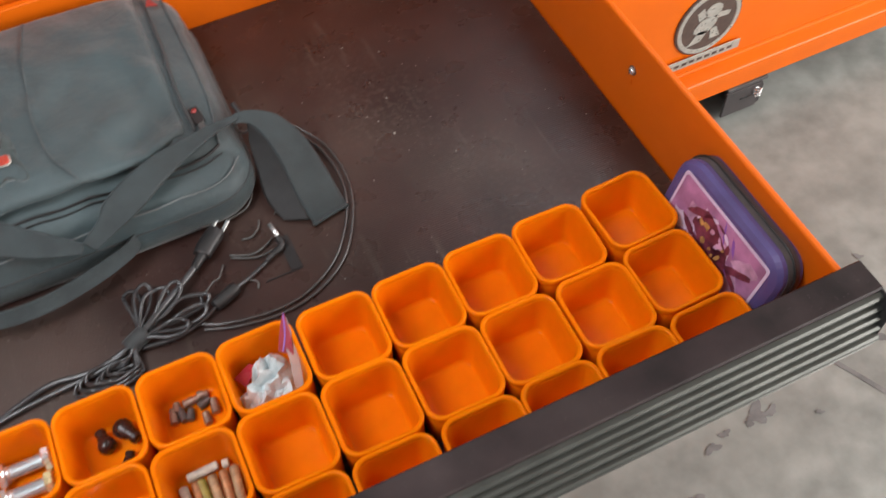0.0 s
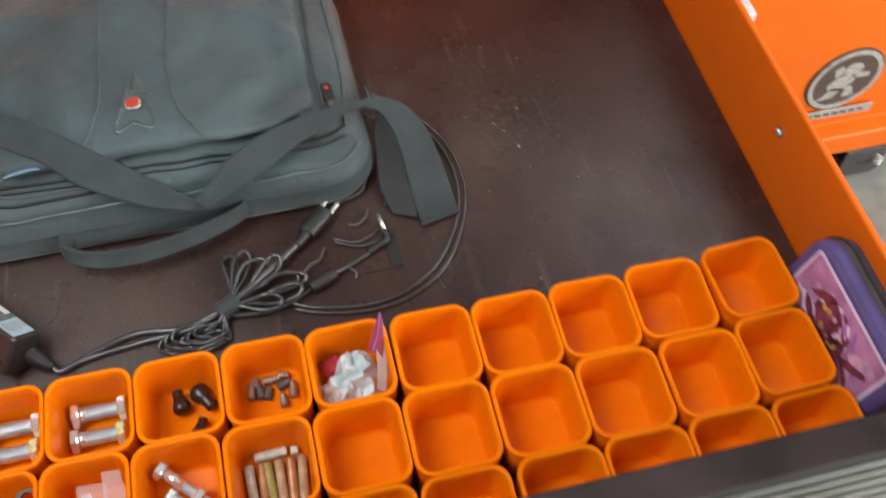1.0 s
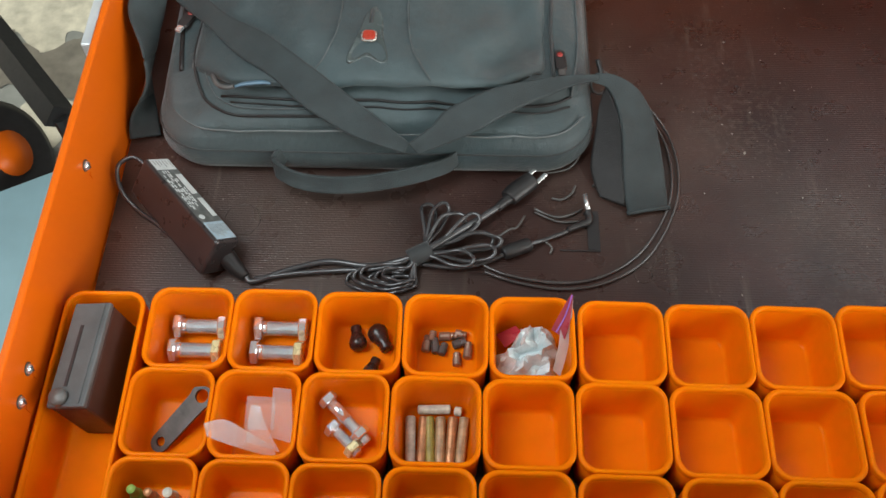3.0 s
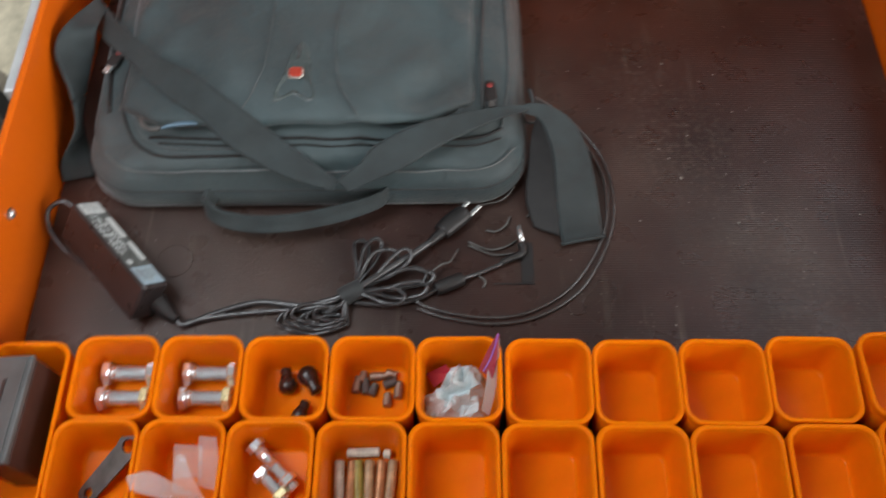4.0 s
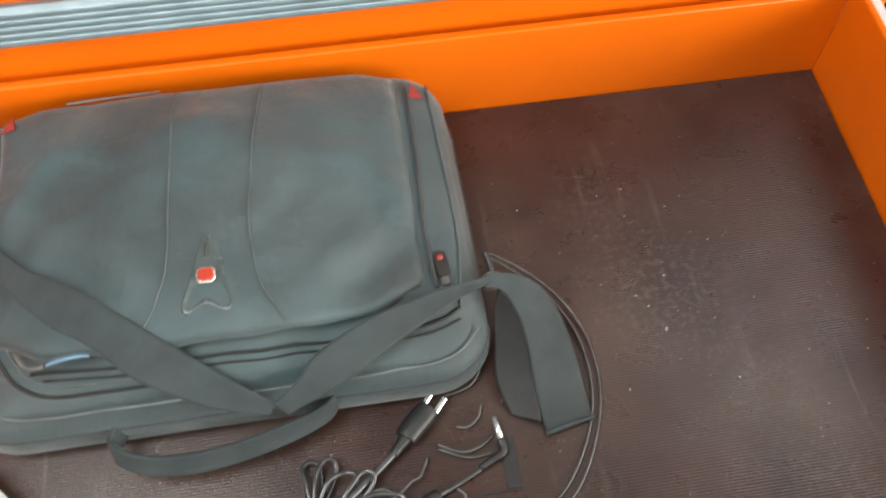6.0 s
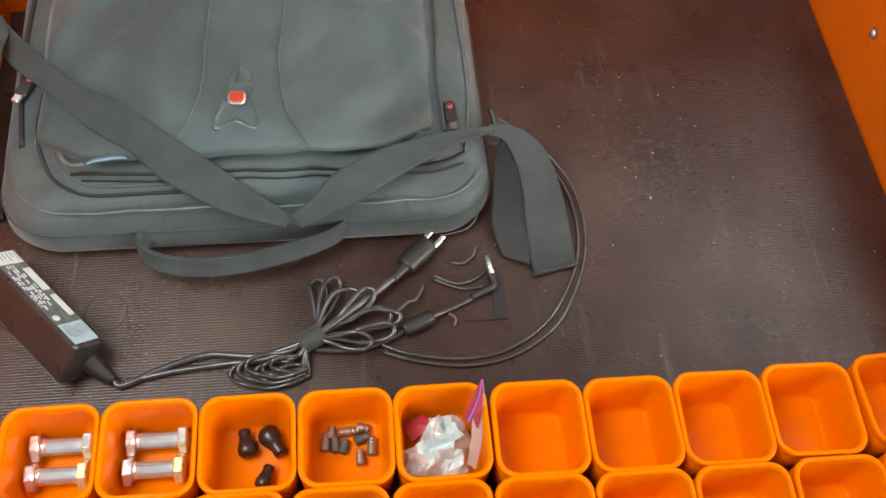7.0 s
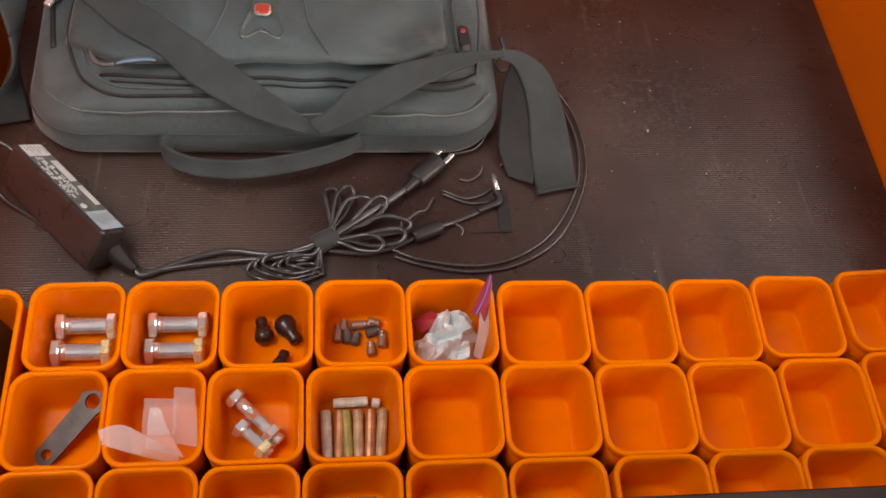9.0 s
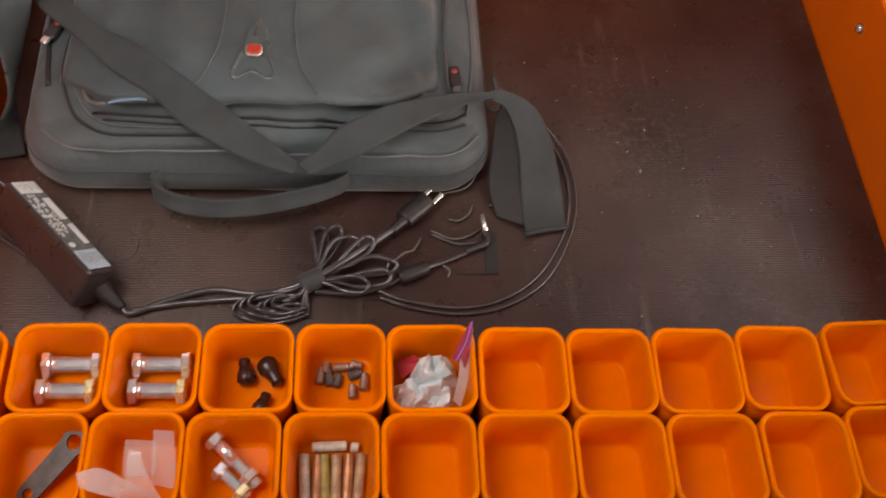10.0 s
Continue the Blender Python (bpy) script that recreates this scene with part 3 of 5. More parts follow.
yb = SY - 0.0046
shapes = [
    round_blob for round_blob in (
        [(bx + 0.006 + 0.020 * math.cos(a), bz + 0.030 + 0.017 * math.sin(a)) for a in [k * 0.5236 for k in range(12)]],
        [(bx - 0.008 + 0.026 * math.cos(a) * (1 + 0.2 * math.sin(2 * a)), bz - 0.006 + 0.021 * math.sin(a)) for a in [k * 0.5236 for k in range(12)]],
        [(bx - 0.048, bz - 0.050), (bx - 0.012, bz - 0.046), (bx + 0.002, bz - 0.020), (bx - 0.022, bz - 0.018), (bx - 0.036, bz - 0.040)],
        [(bx + 0.010, bz - 0.048), (bx + 0.034, bz - 0.046), (bx + 0.022, bz - 0.018), (bx + 0.008, bz - 0.020)],
        [(bx - 0.034, bz + 0.034), (bx - 0.020, bz + 0.044), (bx - 0.008, bz + 0.022), (bx - 0.026, bz + 0.012)],
        [(bx + 0.018, bz + 0.020), (bx + 0.048, bz + 0.014), (bx + 0.046, bz + 0.004), (bx + 0.016, bz + 0.006)],
    )
]
for s in shapes:
    part("emblem", plate(s, yb), BADGE_PALE, badge)
nameplate = part("name_plate", box(bx - 0.100, SY - 0.0095, bz - 0.104, bx + 0.094, SY - 0.0062, bz - 0.080, 0.0012), BADGE_PALE, side, "silver name plate with dark bars")
for k in range(9):
    x0 = bx - 0.086 + k * 0.0185
    part("bar", box(x0, SY - 0.0103, bz - 0.0955, x0 + 0.012, SY - 0.0096, bz - 0.0885), BADGE_DARK, nameplate)
for cx, cy in ((1.135, SY + 0.012), (0.74, 1.08), (1.52, 1.08)):
    caster(cx, cy)

# things standing on the floor past the other end of the drawer
cart = thing("hand_cart", "black-framed cart with pale teal panel and orange hub", "cart", Matrix.Translation((-0.93, 0.62, GROUND)) @ Matrix.Rotation(radians(0), 4, "Z"))
part("beam", tube([(-0.20, 0.47, 0.20), (0.06, 0.17, 0.20)], 0.032, 4, 1), BLACK, cart, "thick black beam")
part("panel", box(-0.24, -0.28, 0.14, 0.12, 0.05, 0.146, 0.001, m=Matrix.Rotation(radians(28), 4, "Z")), TEAL, cart, "pale teal sheet panel")
hub_m = Matrix.Translation((-0.08, 0.14, 0.11)) @ Matrix.Rotation(radians(60), 4, "Y")
wh = part("wheel", lathe([(0.03, -0.025), (0.09, -0.03), (0.11, -0.02), (0.11, 0.02), (0.09, 0.03), (0.03, 0.025)], 28, hub_m), BLACK, cart, smooth=True)
part("hub", lathe([(0.002, -0.028), (0.045, -0.028), (0.05, 0.0), (0.045, 0.034), (0.002, 0.036)], 20, hub_m), PAINT, wh, "orange wheel hub", smooth=True)
part("leg", tube([(0.06, 0.17, 0.2), (0.08, 0.14, 0.0)], 0.015, 8, 1), BLACK, cart)

# ---------------------------------------------------------------- the storage bins
BIN_H = 0.0550


def bin_body(w, d):
    """Tapered tub with a filleted floor, up to the underside of its rim."""
    s, rc, tb = 5, 0.0155, 0.0020
    rings = [round_rect(w - 2 * tb - 0.004, d - 2 * tb - 0.004, rc - 0.005, 0.0, s)]
    rings.append(round_rect(w - 2 * tb, d - 2 * tb, rc - 0.004, 0.002, s))
    rings.append(round_rect(w - 0.0014, d - 0.0014, rc - 0.0005, BIN_H - 0.0076, s))
    rings.append(round_rect(w - 0.0018, d - 0.0018, rc - 0.0006, BIN_H - 0.0072, s))
    rings.append(round_rect(w - 0.0086, d - 0.0086, rc - 0.0030, BIN_H - 0.0048, s))
    rings.append(round_rect(w - 0.0090, d - 0.0090, rc - 0.0031, BIN_H - 0.0050, s))
    rings.append(round_rect(w - 0.0093, d - 0.0093, rc - 0.0032, BIN_H - 0.0064, s))
    rings.append(round_rect(w - 0.0176, d - 0.0176, rc - 0.0055, 0.0090, s))
    rings.append(round_rect(w - 0.0194, d - 0.0194, rc - 0.0060, 0.0056, s))
    rings.append(round_rect(w - 0.0222, d - 0.0222, rc - 0.0066, 0.0040, s))
    rings.append(round_rect(w - 0.0256, d - 0.0256, rc - 0.0072, 0.0034, s))
    return loft(rings)


def bin_rim(w, d):
    """Rounded bead round the mouth of a bin."""
    s, rc = 6, 0.0155
    prof = ((0.0010, 0.0005, 0.0073), (0.0002, 0.0, 0.0062), (0.0, 0.0, 0.0012), (0.0007, 0.0002, 0.0003), (0.0028, 0.0010, -0.0003), (0.0054, 0.0018, -0.0002), (0.0076, 0.0026, 0.0010), (0.0087, 0.0030, 0.0030), (0.0088, 0.0030, 0.0044), (0.0085, 0.0030, 0.0047), (0.0014, 0.0006, 0.0076))
    rings = [round_rect(w - i, d - i, rc - r, BIN_H - z, s) for i, r, z in prof]
    bm = loft(rings + rings[:1], False, False)
    bmesh.ops.remove_doubles(bm, verts=bm.verts, dist=1e-6)
    return bm


def bin_object(w, d, label):
    ob = thing("storage_bin", label, "storage bin", group="orange bins in the drawer")
    part("body", bin_body(w, d), BIN, ob, smooth=True)
    rim = part("rim", bin_rim(w, d), BIN, ob, smooth=True)
    return ob


ROW1 = [(-0.339, 0.0425), (-0.265, 0.0420), (-0.190, 0.0410), (-0.1145, 0.0405), (-0.0395, 0.0395), (0.0375, 0.0370), (0.1125, 0.0355), (0.1870, 0.0355), (0.2625, 0.0375), (0.3440, 0.0420)]
ROW2 = [(-0.3440, -0.0350), (-0.2710, -0.0352), (-0.1970, -0.0362), (-0.1210, -0.0375), (-0.0440, -0.0385), (0.0335, -0.0400), (0.1115, -0.0415), (0.1890, -0.0425), (0.2675, -0.0420), (0.3430, -0.0375)]
ROW3 = [(-0.3460, -0.1130), (-0.2725, -0.1135), (-0.1990, -0.1150), (-0.1240, -0.1160), (-0.0465, -0.1170), (0.0320, -0.1185), (0.1135, -0.1195), (0.1900, -0.1195), (0.2670, -0.1185), (0.3450, -0.1180)]
TURN = [0.4, -0.3, 0.2, -0.5, 0.3, -0.8, -0.4, -1.2, -1.6, 2.2]
first = bin_object(0.0743, 0.0768, "small square orange plastic bin, empty, on the liner")
HELD = {(0, 0): "two zinc hex bolts with nuts", (0, 1): "two zinc hex bolts with nuts", (0, 2): "dark rubber feet", (0, 3): "short browned steel studs", (0, 4): "a zip bag of white parts", (1, 0): "a flat steel link", (1, 1): "frosted plastic scraps", (1, 2): "two long bolts with nuts", (1, 3): "small coppery rods", (2, 0): "small coloured fittings", (2, 3): "brown strips"}
for r, row in enumerate((ROW1, ROW2, ROW3)):
    for c, (x, y) in enumerate(row):
        near = [abs(row[k][0] - x) for k in (c - 1, c + 1) if 0 <= k < len(row)]
        wide = max(0.985, min(1.040, (min(sum(near) / len(near), min(near) + 0.0006) - 0.0003) / 0.0743))
        m = Matrix.Translation((x, y, 0.0003)) @ Matrix.Rotation(radians(TURN[c] * (1 if r == 0 else 0.5)), 4, "Z") @ Matrix.Diagonal((wide, 1.009, 1.0, 1.0))
        if (r, c) == (0, 0):
            first.matrix_world = m
            ob = first
        else:
            ob = copy_thing(first, m)
        held = HELD.get((r, c))
        tagged(ob, "small square orange plastic bin holding " + held if held else "small square orange plastic bin, empty, on the liner")
long_bin = bin_object(0.0715, 0.2285, "long narrow orange plastic bin beside the drawer side")
long_bin.matrix_world = Matrix.Translation((-0.4165, -0.0385, 0.0003))

# ---------------------------------------------------------------- the laptop bag
def bag_top(x, y):
    u, v = (x + 0.1875) / 0.2175, (y - 0.40) / 0.155
    return 0.058 + 0.011 * (v + 1) + 0.026 * max(0, 1 - abs(u) ** 3) * max(0, 1 - abs(v) ** 4) ** 0.7


def body_z(x, y):
    """The body sinks below the flap's lower edge."""
    return bag_top(x, y) - 0.013 * max(0.0, min(1.0, (0.312 - y) / 0.018))


def wrinkle(x, y):
    """Soft dents, folds and small creases of the empty upper face."""
    a = noise.noise(Vector((x * 8, y * 6, 1.3)))
    b = noise.noise(Vector((x * 22 + y * 12, y * 18, 4.1)))
    ridge = 1 - 2 * abs(noise.noise(Vector((x * 13 + y * 7, y * 10 - x * 6, 9.2))))
    u = ((x + 0.065) * 0.8 + (y - 0.335) * 0.6) / 0.055
    w = (-(x + 0.065) * 0.6 + (y - 0.335) * 0.8) / 0.020
    dent = math.exp(-u * u - w * w)
    u2, w2 = (x + 0.31) / 0.05, (y - 0.36 + (x + 0.31) * 0.5) / 0.018
    dent += 0.7 * math.exp(-u2 * u2 - w2 * w2)
    edge = min(x + 0.417, 0.031 - x, 0.552 - y) / 0.055
    calm = max(0.12, min(1.0, edge))
    return calm * (0.0075 * a + 0.0036 * b + 0.0050 * max(0, ridge - 0.35)) - 0.0115 * dent


BX0, BX1, BY0, BY1 = -0.417, 0.031, 0.246, 0.552
BAG_R = 0.056


def bag_ring(inset, z, r=BAG_R, segs=10, per=14):
    """Outline of the bag, drawn in by inset; z is a height or a function of x and y."""
    w, d = BX1 - BX0 - 2 * inset, BY1 - BY0 - 2 * inset
    rr = max(r - inset, 0.004)
    base = round_rect(w, d, rr, 0, segs, (BX0 + BX1) / 2, (BY0 + BY1) / 2)
    pts = []
    n = len(base)
    for i in range(n):
        a, b = Vector(base[i]), Vector(base[(i + 1) % n])
        k = per if (i % (segs + 1)) == segs else 1
        for j in range(k):
            q = a.lerp(b, j / k)
            pts.append((q.x, q.y, z(q.x, q.y) if callable(z) else z))
    return pts


bag = thing("laptop_bag", "charcoal nylon laptop bag lying flat with its strap across", "bag")
rings = [bag_ring(0.014, 0.0005), bag_ring(0.003, 0.005), bag_ring(-0.001, 0.015), bag_ring(0.001, lambda x, y: 0.028 + 0.002 * noise.noise(Vector((x * 20, y * 20, 0)))), bag_ring(0.0045, lambda x, y: 0.041 + 0.002 * noise.noise(Vector((x * 25, y * 25, 3)))), bag_ring(0.010, lambda x, y: body_z(x, y) - 0.0065), bag_ring(0.015, lambda x, y: body_z(x, y) - 0.0015 + wrinkle(x, y) * 0.6)]
for ins in (0.021, 0.028, 0.036, 0.044, 0.050, 0.056, 0.061, 0.066, 0.074, 0.083, 0.10, 0.118, 0.135, 0.148):
    rings.append(bag_ring(ins, lambda x, y: body_z(x, y) + wrinkle(x, y)))
part("body", loft(rings), FABRIC, bag, smooth=True)

# flap over the upper face
nx, nyy = 54, 40
bm = bmesh.new()
gridv = []
for j in range(nyy + 1):
    v = j / nyy
    rowv = []
    for i in range(nx + 1):
        u = i / nx
        x = -0.377 + 0.355 * u
        ylow = 0.300 - 0.012 * math.sin(math.pi * u) + 0.02 * max(0, abs(u - 0.5) * 2 - 0.75) * 4
        yhigh = 0.545 - 0.012 * max(0, abs(u - 0.5) * 2 - 0.8) * 5
        y = ylow + (yhigh - ylow) * v
        e = min(u, 1 - u) * 0.366
        f = min(v, 1 - v) * 0.245
        drop = max(0, 1 - min(e, f) / 0.008)
        rowv.append(bm.verts.new((x, y, bag_top(x, y) + wrinkle(x, y) + 0.0045 - 0.004 * drop ** 2 + 0.0022 * noise.noise(Vector((x * 17 - y * 12, y * 9, 7))))))
    gridv.append(rowv)
for j in range(nyy):
    for i in range(nx):
        bm.faces.new((gridv[j][i], gridv[j][i + 1], gridv[j + 1][i + 1], gridv[j + 1][i]))
flap = part("flap", bm, FABRIC, bag, smooth=True)
solid = flap.modifiers.new("thickness", "SOLIDIFY")
solid.thickness, solid.offset = 0.0045, -1


def over(pts, dz=0.006):
    return [(x, y, (bag_top(x, y) if dz > 0.003 else body_z(x, y)) + wrinkle(x, y) + dz) for x, y in pts]


def seam(name, pts, r, material, owner, dz=0.006, label=""):
    fine = smooth_path([(x, y, 0) for x, y in pts], 6)
    return part(name, tube(over([(q.x, q.y) for q in fine], dz), r, 6, 1), material, owner, label, smooth=True)


seam("piping", [(-0.220, 0.538), (-0.223, 0.474), (-0.226, 0.417), (-0.228, 0.365), (-0.234, 0.335), (-0.252, 0.303)], 0.0009, PIPING, flap, 0.0050)
seam("piping", [(-0.142, 0.538), (-0.153, 0.462), (-0.159, 0.406), (-0.160, 0.369), (-0.154, 0.327), (-0.136, 0.293)], 0.0009, PIPING, flap, 0.0050)
seam("side_zip", [(-0.012, 0.528), (-0.012, 0.45), (-0.016, 0.38), (-0.014, 0.315)], 0.0019, FABRIC_EDGE, bag, 0.0015)
seam("side_seam", [(0.008, 0.525), (0.011, 0.44), (0.012, 0.36), (0.004, 0.30)], 0.0013, PIPING, bag, 0.0005)
seam("side_zip", [(-0.394, 0.52), (-0.397, 0.45), (-0.396, 0.38), (-0.388, 0.32)], 0.0026, ZIPPER, bag, 0.0005)
seam("pocket_seam", [(-0.372, 0.40), (-0.376, 0.34), (-0.366, 0.298), (-0.344, 0.277), (-0.315, 0.270), (-0.26, 0.268), (-0.20, 0.266)], 0.0016, ZIPPER, bag, 0.0012)
seam("pocket_seam", [(-0.364, 0.40), (-0.368, 0.345), (-0.358, 0.304), (-0.338, 0.284), (-0.31, 0.277), (-0.26, 0.275)], 0.0009, PIPING, bag, 0.001)
seam("front_zip", [(-0.345, 0.292), (-0.27, 0.285), (-0.20, 0.282), (-0.12, 0.282), (-0.03, 0.288), (0.004, 0.300)], 0.0015, ZIPPER, bag, 0.001)
seam("front_zip", [(-0.335, 0.2850), (-0.27, 0.2785), (-0.20, 0.2755), (-0.12, 0.2755), (-0.03, 0.2815), (0.003, 0.292)], 0.0010, ZIPPER, bag, 0.0008)
seam("front_zip", [(-0.395, 0.285), (-0.36, 0.260), (-0.28, 0.2555), (-0.18, 0.2535), (-0.08, 0.254), (-0.01, 0.262), (0.018, 0.285)], 0.0009, LIGHT_PIPING, bag, 0.0006)
for ins, z, mt, r in ((0.0022, 0.033, FABRIC_EDGE, 0.0012),):
    ring = bag_ring(ins, z)
    part("gusset_piping", tube(ring + ring[:1], r, 6, 1), mt, bag, smooth=True)

seam("rear_piping", [(-0.320, 0.5450), (-0.30, 0.5455), (-0.27, 0.5460), (-0.235, 0.5460)], 0.0011, LIGHT_PIPING, bag, 0.0040)

# raised emblem with the red enamel plate
eb = [(-0.194, 0.386), (-0.203, 0.374), (-0.208, 0.352), (-0.219, 0.322), (-0.214, 0.314), (-0.199, 0.321), (-0.184, 0.313), (-0.177, 0.318), (-0.183, 0.346), (-0.186, 0.374)]
eb = [(x, y - 0.005) for x, y in eb]
ebs = smooth_path([(x, y, 0) for x, y in eb + eb[:1]], 4)[:-1]
ex, ey = -0.1965, 0.340
layers = []
for f, dz in ((1.0, 0.0035), (0.96, 0.0048), (0.89, 0.0053), (0.81, 0.0050), (0.70, 0.0047), (0.35, 0.0049)):
    layers.append([(ex + (q.x - ex) * f, ey + (q.y - ey) * f, bag_top(ex, q.y) + wrinkle(ex + (q.x - ex) * f, ey + (q.y - ey) * f) + dz) for q in ebs])
part("raised_emblem", loft(layers), MOULDED, flap, "moulded rubber emblem", smooth=True)
part("emblem_slot", tube(over([(-0.1955, 0.373), (-0.1965, 0.357)], 0.0062), 0.0020, 8, 1), FABRIC_EDGE, flap, smooth=True)
zc = bag_top(-0.1975, 0.340) + wrinkle(-0.1975, 0.340)
plate_m = Matrix.Translation((-0.1975, 0.340, zc + 0.0060)) @ Matrix.Rotation(radians(5), 4, "X")
rim_p = part("badge_rim", loft([round_rect(0.0156, 0.0140, 0.0046, 0.0), round_rect(0.0156, 0.0140, 0.0046, 0.0015), round_rect(0.0140, 0.0124, 0.0042, 0.0024)]), BADGE_RIM, flap, "silver badge rim", smooth=False)
rim_p.matrix_basis = plate_m
red_p = part("badge_plate", loft([round_rect(0.0126, 0.0110, 0.0036, 0.002), round_rect(0.0126, 0.0110, 0.0036, 0.003), round_rect(0.0110, 0.0094, 0.0031, 0.0036)]), RED, flap, "red enamel badge")
red_p.matrix_basis = plate_m


def zip_pull(x, y, z, turn, slider=DULL, dot=True):
    m = Matrix.Translation((x, y, z)) @ Matrix.Rotation(radians(turn), 4, "Z")
    tab = part("zip_pull", loft([round_rect(0.011, 0.026, 0.004, 0.0), round_rect(0.012, 0.027, 0.0045, 0.0015), round_rect(0.010, 0.025, 0.004, 0.0035)]), BLACK, bag, "black zip pull")
    tab.matrix_basis = m
    if dot:
        d = part("red_dot", lathe([(0.0005, 0.003), (0.0032, 0.003), (0.0030, 0.0042), (0.0005, 0.0046)], 12), DULL_RED, tab, "red enamel dot", smooth=True)
        d.matrix_basis = Matrix.Translation((0, 0.006, 0))
    part("zip_slider", box(-0.0035, -0.020, -0.001, 0.0035, -0.011, 0.003, 0.001), slider, tab)


zip_pull(-0.0068, 0.336, 0.0745, 4)
zip_pull(-0.3905, 0.384, 0.0760, -24, STEEL)
part("red_tab", loft([[(-0.010, 0.505, 0.0925), (0.002, 0.503, 0.0905), (-0.006, 0.522, 0.0905)], [(-0.010, 0.505, 0.0940), (0.002, 0.503, 0.0920), (-0.006, 0.522, 0.0920)]]), DULL_RED, bag, "small red corner tab")
part("red_tab", loft([[(-0.374, 0.518, z), (-0.362, 0.520, z + 0.002), (-0.366, 0.535, z)] for z in (0.0915, 0.0930)]), DULL_RED, bag, "small red corner tab")
part("blue_pull", tube(over([(-0.327, 0.288), (-0.318, 0.291), (-0.300, 0.292), (-0.292, 0.290)], 0.006), lambda t: 0.0012 + 0.0014 * math.sin(math.pi * t), 8, 4, 0.6), BLUE_TAG, bag, "pale blue zip cord", smooth=True)
part("zip_chain", tube(over([(-0.352, 0.304), (-0.346, 0.293), (-0.338, 0.288), (-0.328, 0.288)], 0.006), 0.0022, 7, 5), DULL, bag, smooth=True)

# shoulder strap, in bands
S1A = [(-0.428, 0.478, 0.070), (-0.396, 0.432, 0.083), (-0.348, 0.378, 0.092), (-0.305, 0.349, 0.097), (-0.269, 0.320, 0.096), (-0.230, 0.290, 0.090), (-0.196, 0.265, 0.081), (-0.173, 0.250, 0.072), (-0.154, 0.239, 0.063)]
S1B = [(-0.434, 0.450, 0.062), (-0.404, 0.405, 0.078), (-0.368, 0.367, 0.087), (-0.328, 0.323, 0.091), (-0.292, 0.297, 0.090), (-0.263, 0.270, 0.083), (-0.235, 0.254, 0.075), (-0.205, 0.242, 0.065), (-0.160, 0.232, 0.056)]
strap = part("shoulder_strap", ribbon(S1A, S1B, 0.003, 8, 0.15), WEB, bag, "flat grey webbing strap", smooth=True)
S2A = [(-0.156, 0.238, 0.064), (-0.134, 0.252, 0.073), (-0.119, 0.267, 0.081), (-0.078, 0.288, 0.087), (-0.037, 0.301, 0.086), (0.000, 0.311, 0.082), (0.032, 0.319, 0.075)]
S2B = [(-0.146, 0.231, 0.055), (-0.115, 0.240, 0.064), (-0.090, 0.249, 0.070), (-0.054, 0.268, 0.079), (-0.017, 0.288, 0.081), (0.010, 0.303, 0.079), (0.030, 0.312, 0.074)]
part("shoulder_strap", ribbon(S2A, S2B, 0.003, 8, 0.15), WEB, bag, smooth=True)
S3A = [(0.028, 0.320, 0.077), (0.050, 0.321, 0.072), (0.074, 0.314, 0.058), (0.090, 0.293, 0.040), (0.099, 0.262, 0.020), (0.103, 0.232, 0.007), (0.104, 0.210, 0.004)]
S3B = [(0.026, 0.312, 0.071), (0.040, 0.308, 0.067), (0.050, 0.293, 0.056), (0.056, 0.270, 0.040), (0.058, 0.243, 0.021), (0.060, 0.221, 0.008), (0.063, 0.202, 0.004)]
part("shoulder_strap", ribbon(S3A, S3B, 0.003, 8, 0.1), WEB, bag, smooth=True)
S4A = [(0.040, 0.316, 0.064), (0.055, 0.288, 0.046), (0.060, 0.250, 0.022), (0.061, 0.210, 0.003)]
S4B = [(0.035, 0.304, 0.046), (0.031, 0.280, 0.024), (0.028, 0.252, 0.008), (0.036, 0.222, 0.002)]
part("strap_underside", ribbon(S4A, S4B, 0.003, 8), ZIPPER, bag, "dark mesh underside of the strap", smooth=True)
part("strap_end_seam", tube([(0.062, 0.2005, 0.005), (0.083, 0.205, 0.0055), (0.105, 0.209, 0.005)], 0.0022, 8, 4), WEB, bag, smooth=True)
S5A = [(-0.424, 0.47, 0.08), (-0.443, 0.409, 0.098), (-0.449, 0.38, 0.09), (-0.434, 0.347, 0.072), (-0.429, 0.317, 0.05), (-0.449, 0.294, 0.024), (-0.4525, 0.281, 0.005)]
S5B = [(-0.416, 0.452, 0.074), (-0.413, 0.415, 0.088), (-0.421, 0.401, 0.066), (-0.428, 0.373, 0.05), (-0.434, 0.345, 0.034), (-0.428, 0.317, 0.014), (-0.421, 0.289, 0.003)]
part("shoulder_strap", ribbon(S5A, S5B, 0.003, 8), WEB, bag, smooth=True)
HA = [(-0.285, 0.250, 0.034), (-0.290, 0.231, 0.036), (-0.269, 0.217, 0.035), (-0.236, 0.212, 0.034), (-0.198, 0.215, 0.033), (-0.153, 0.225, 0.034), (-0.119, 0.237, 0.035), (-0.110, 0.247, 0.035)]
HB = [(-0.282, 0.244, 0.022), (-0.287, 0.223, 0.026), (-0.266, 0.209, 0.025), (-0.235, 0.204, 0.024), (-0.197, 0.207, 0.023), (-0.152, 0.217, 0.024), (-0.118, 0.230, 0.026), (-0.109, 0.242, 0.027)]
HA = [(x, y + 0.006, z + 0.001) for x, y, z in HA]
HB = [(x, y + 0.0025, z - 0.002) for x, y, z in HB]
part("carry_handle", ribbon(HA, HB, 0.006, 8), WEB, bag, "padded webbing carry handle", smooth=True)
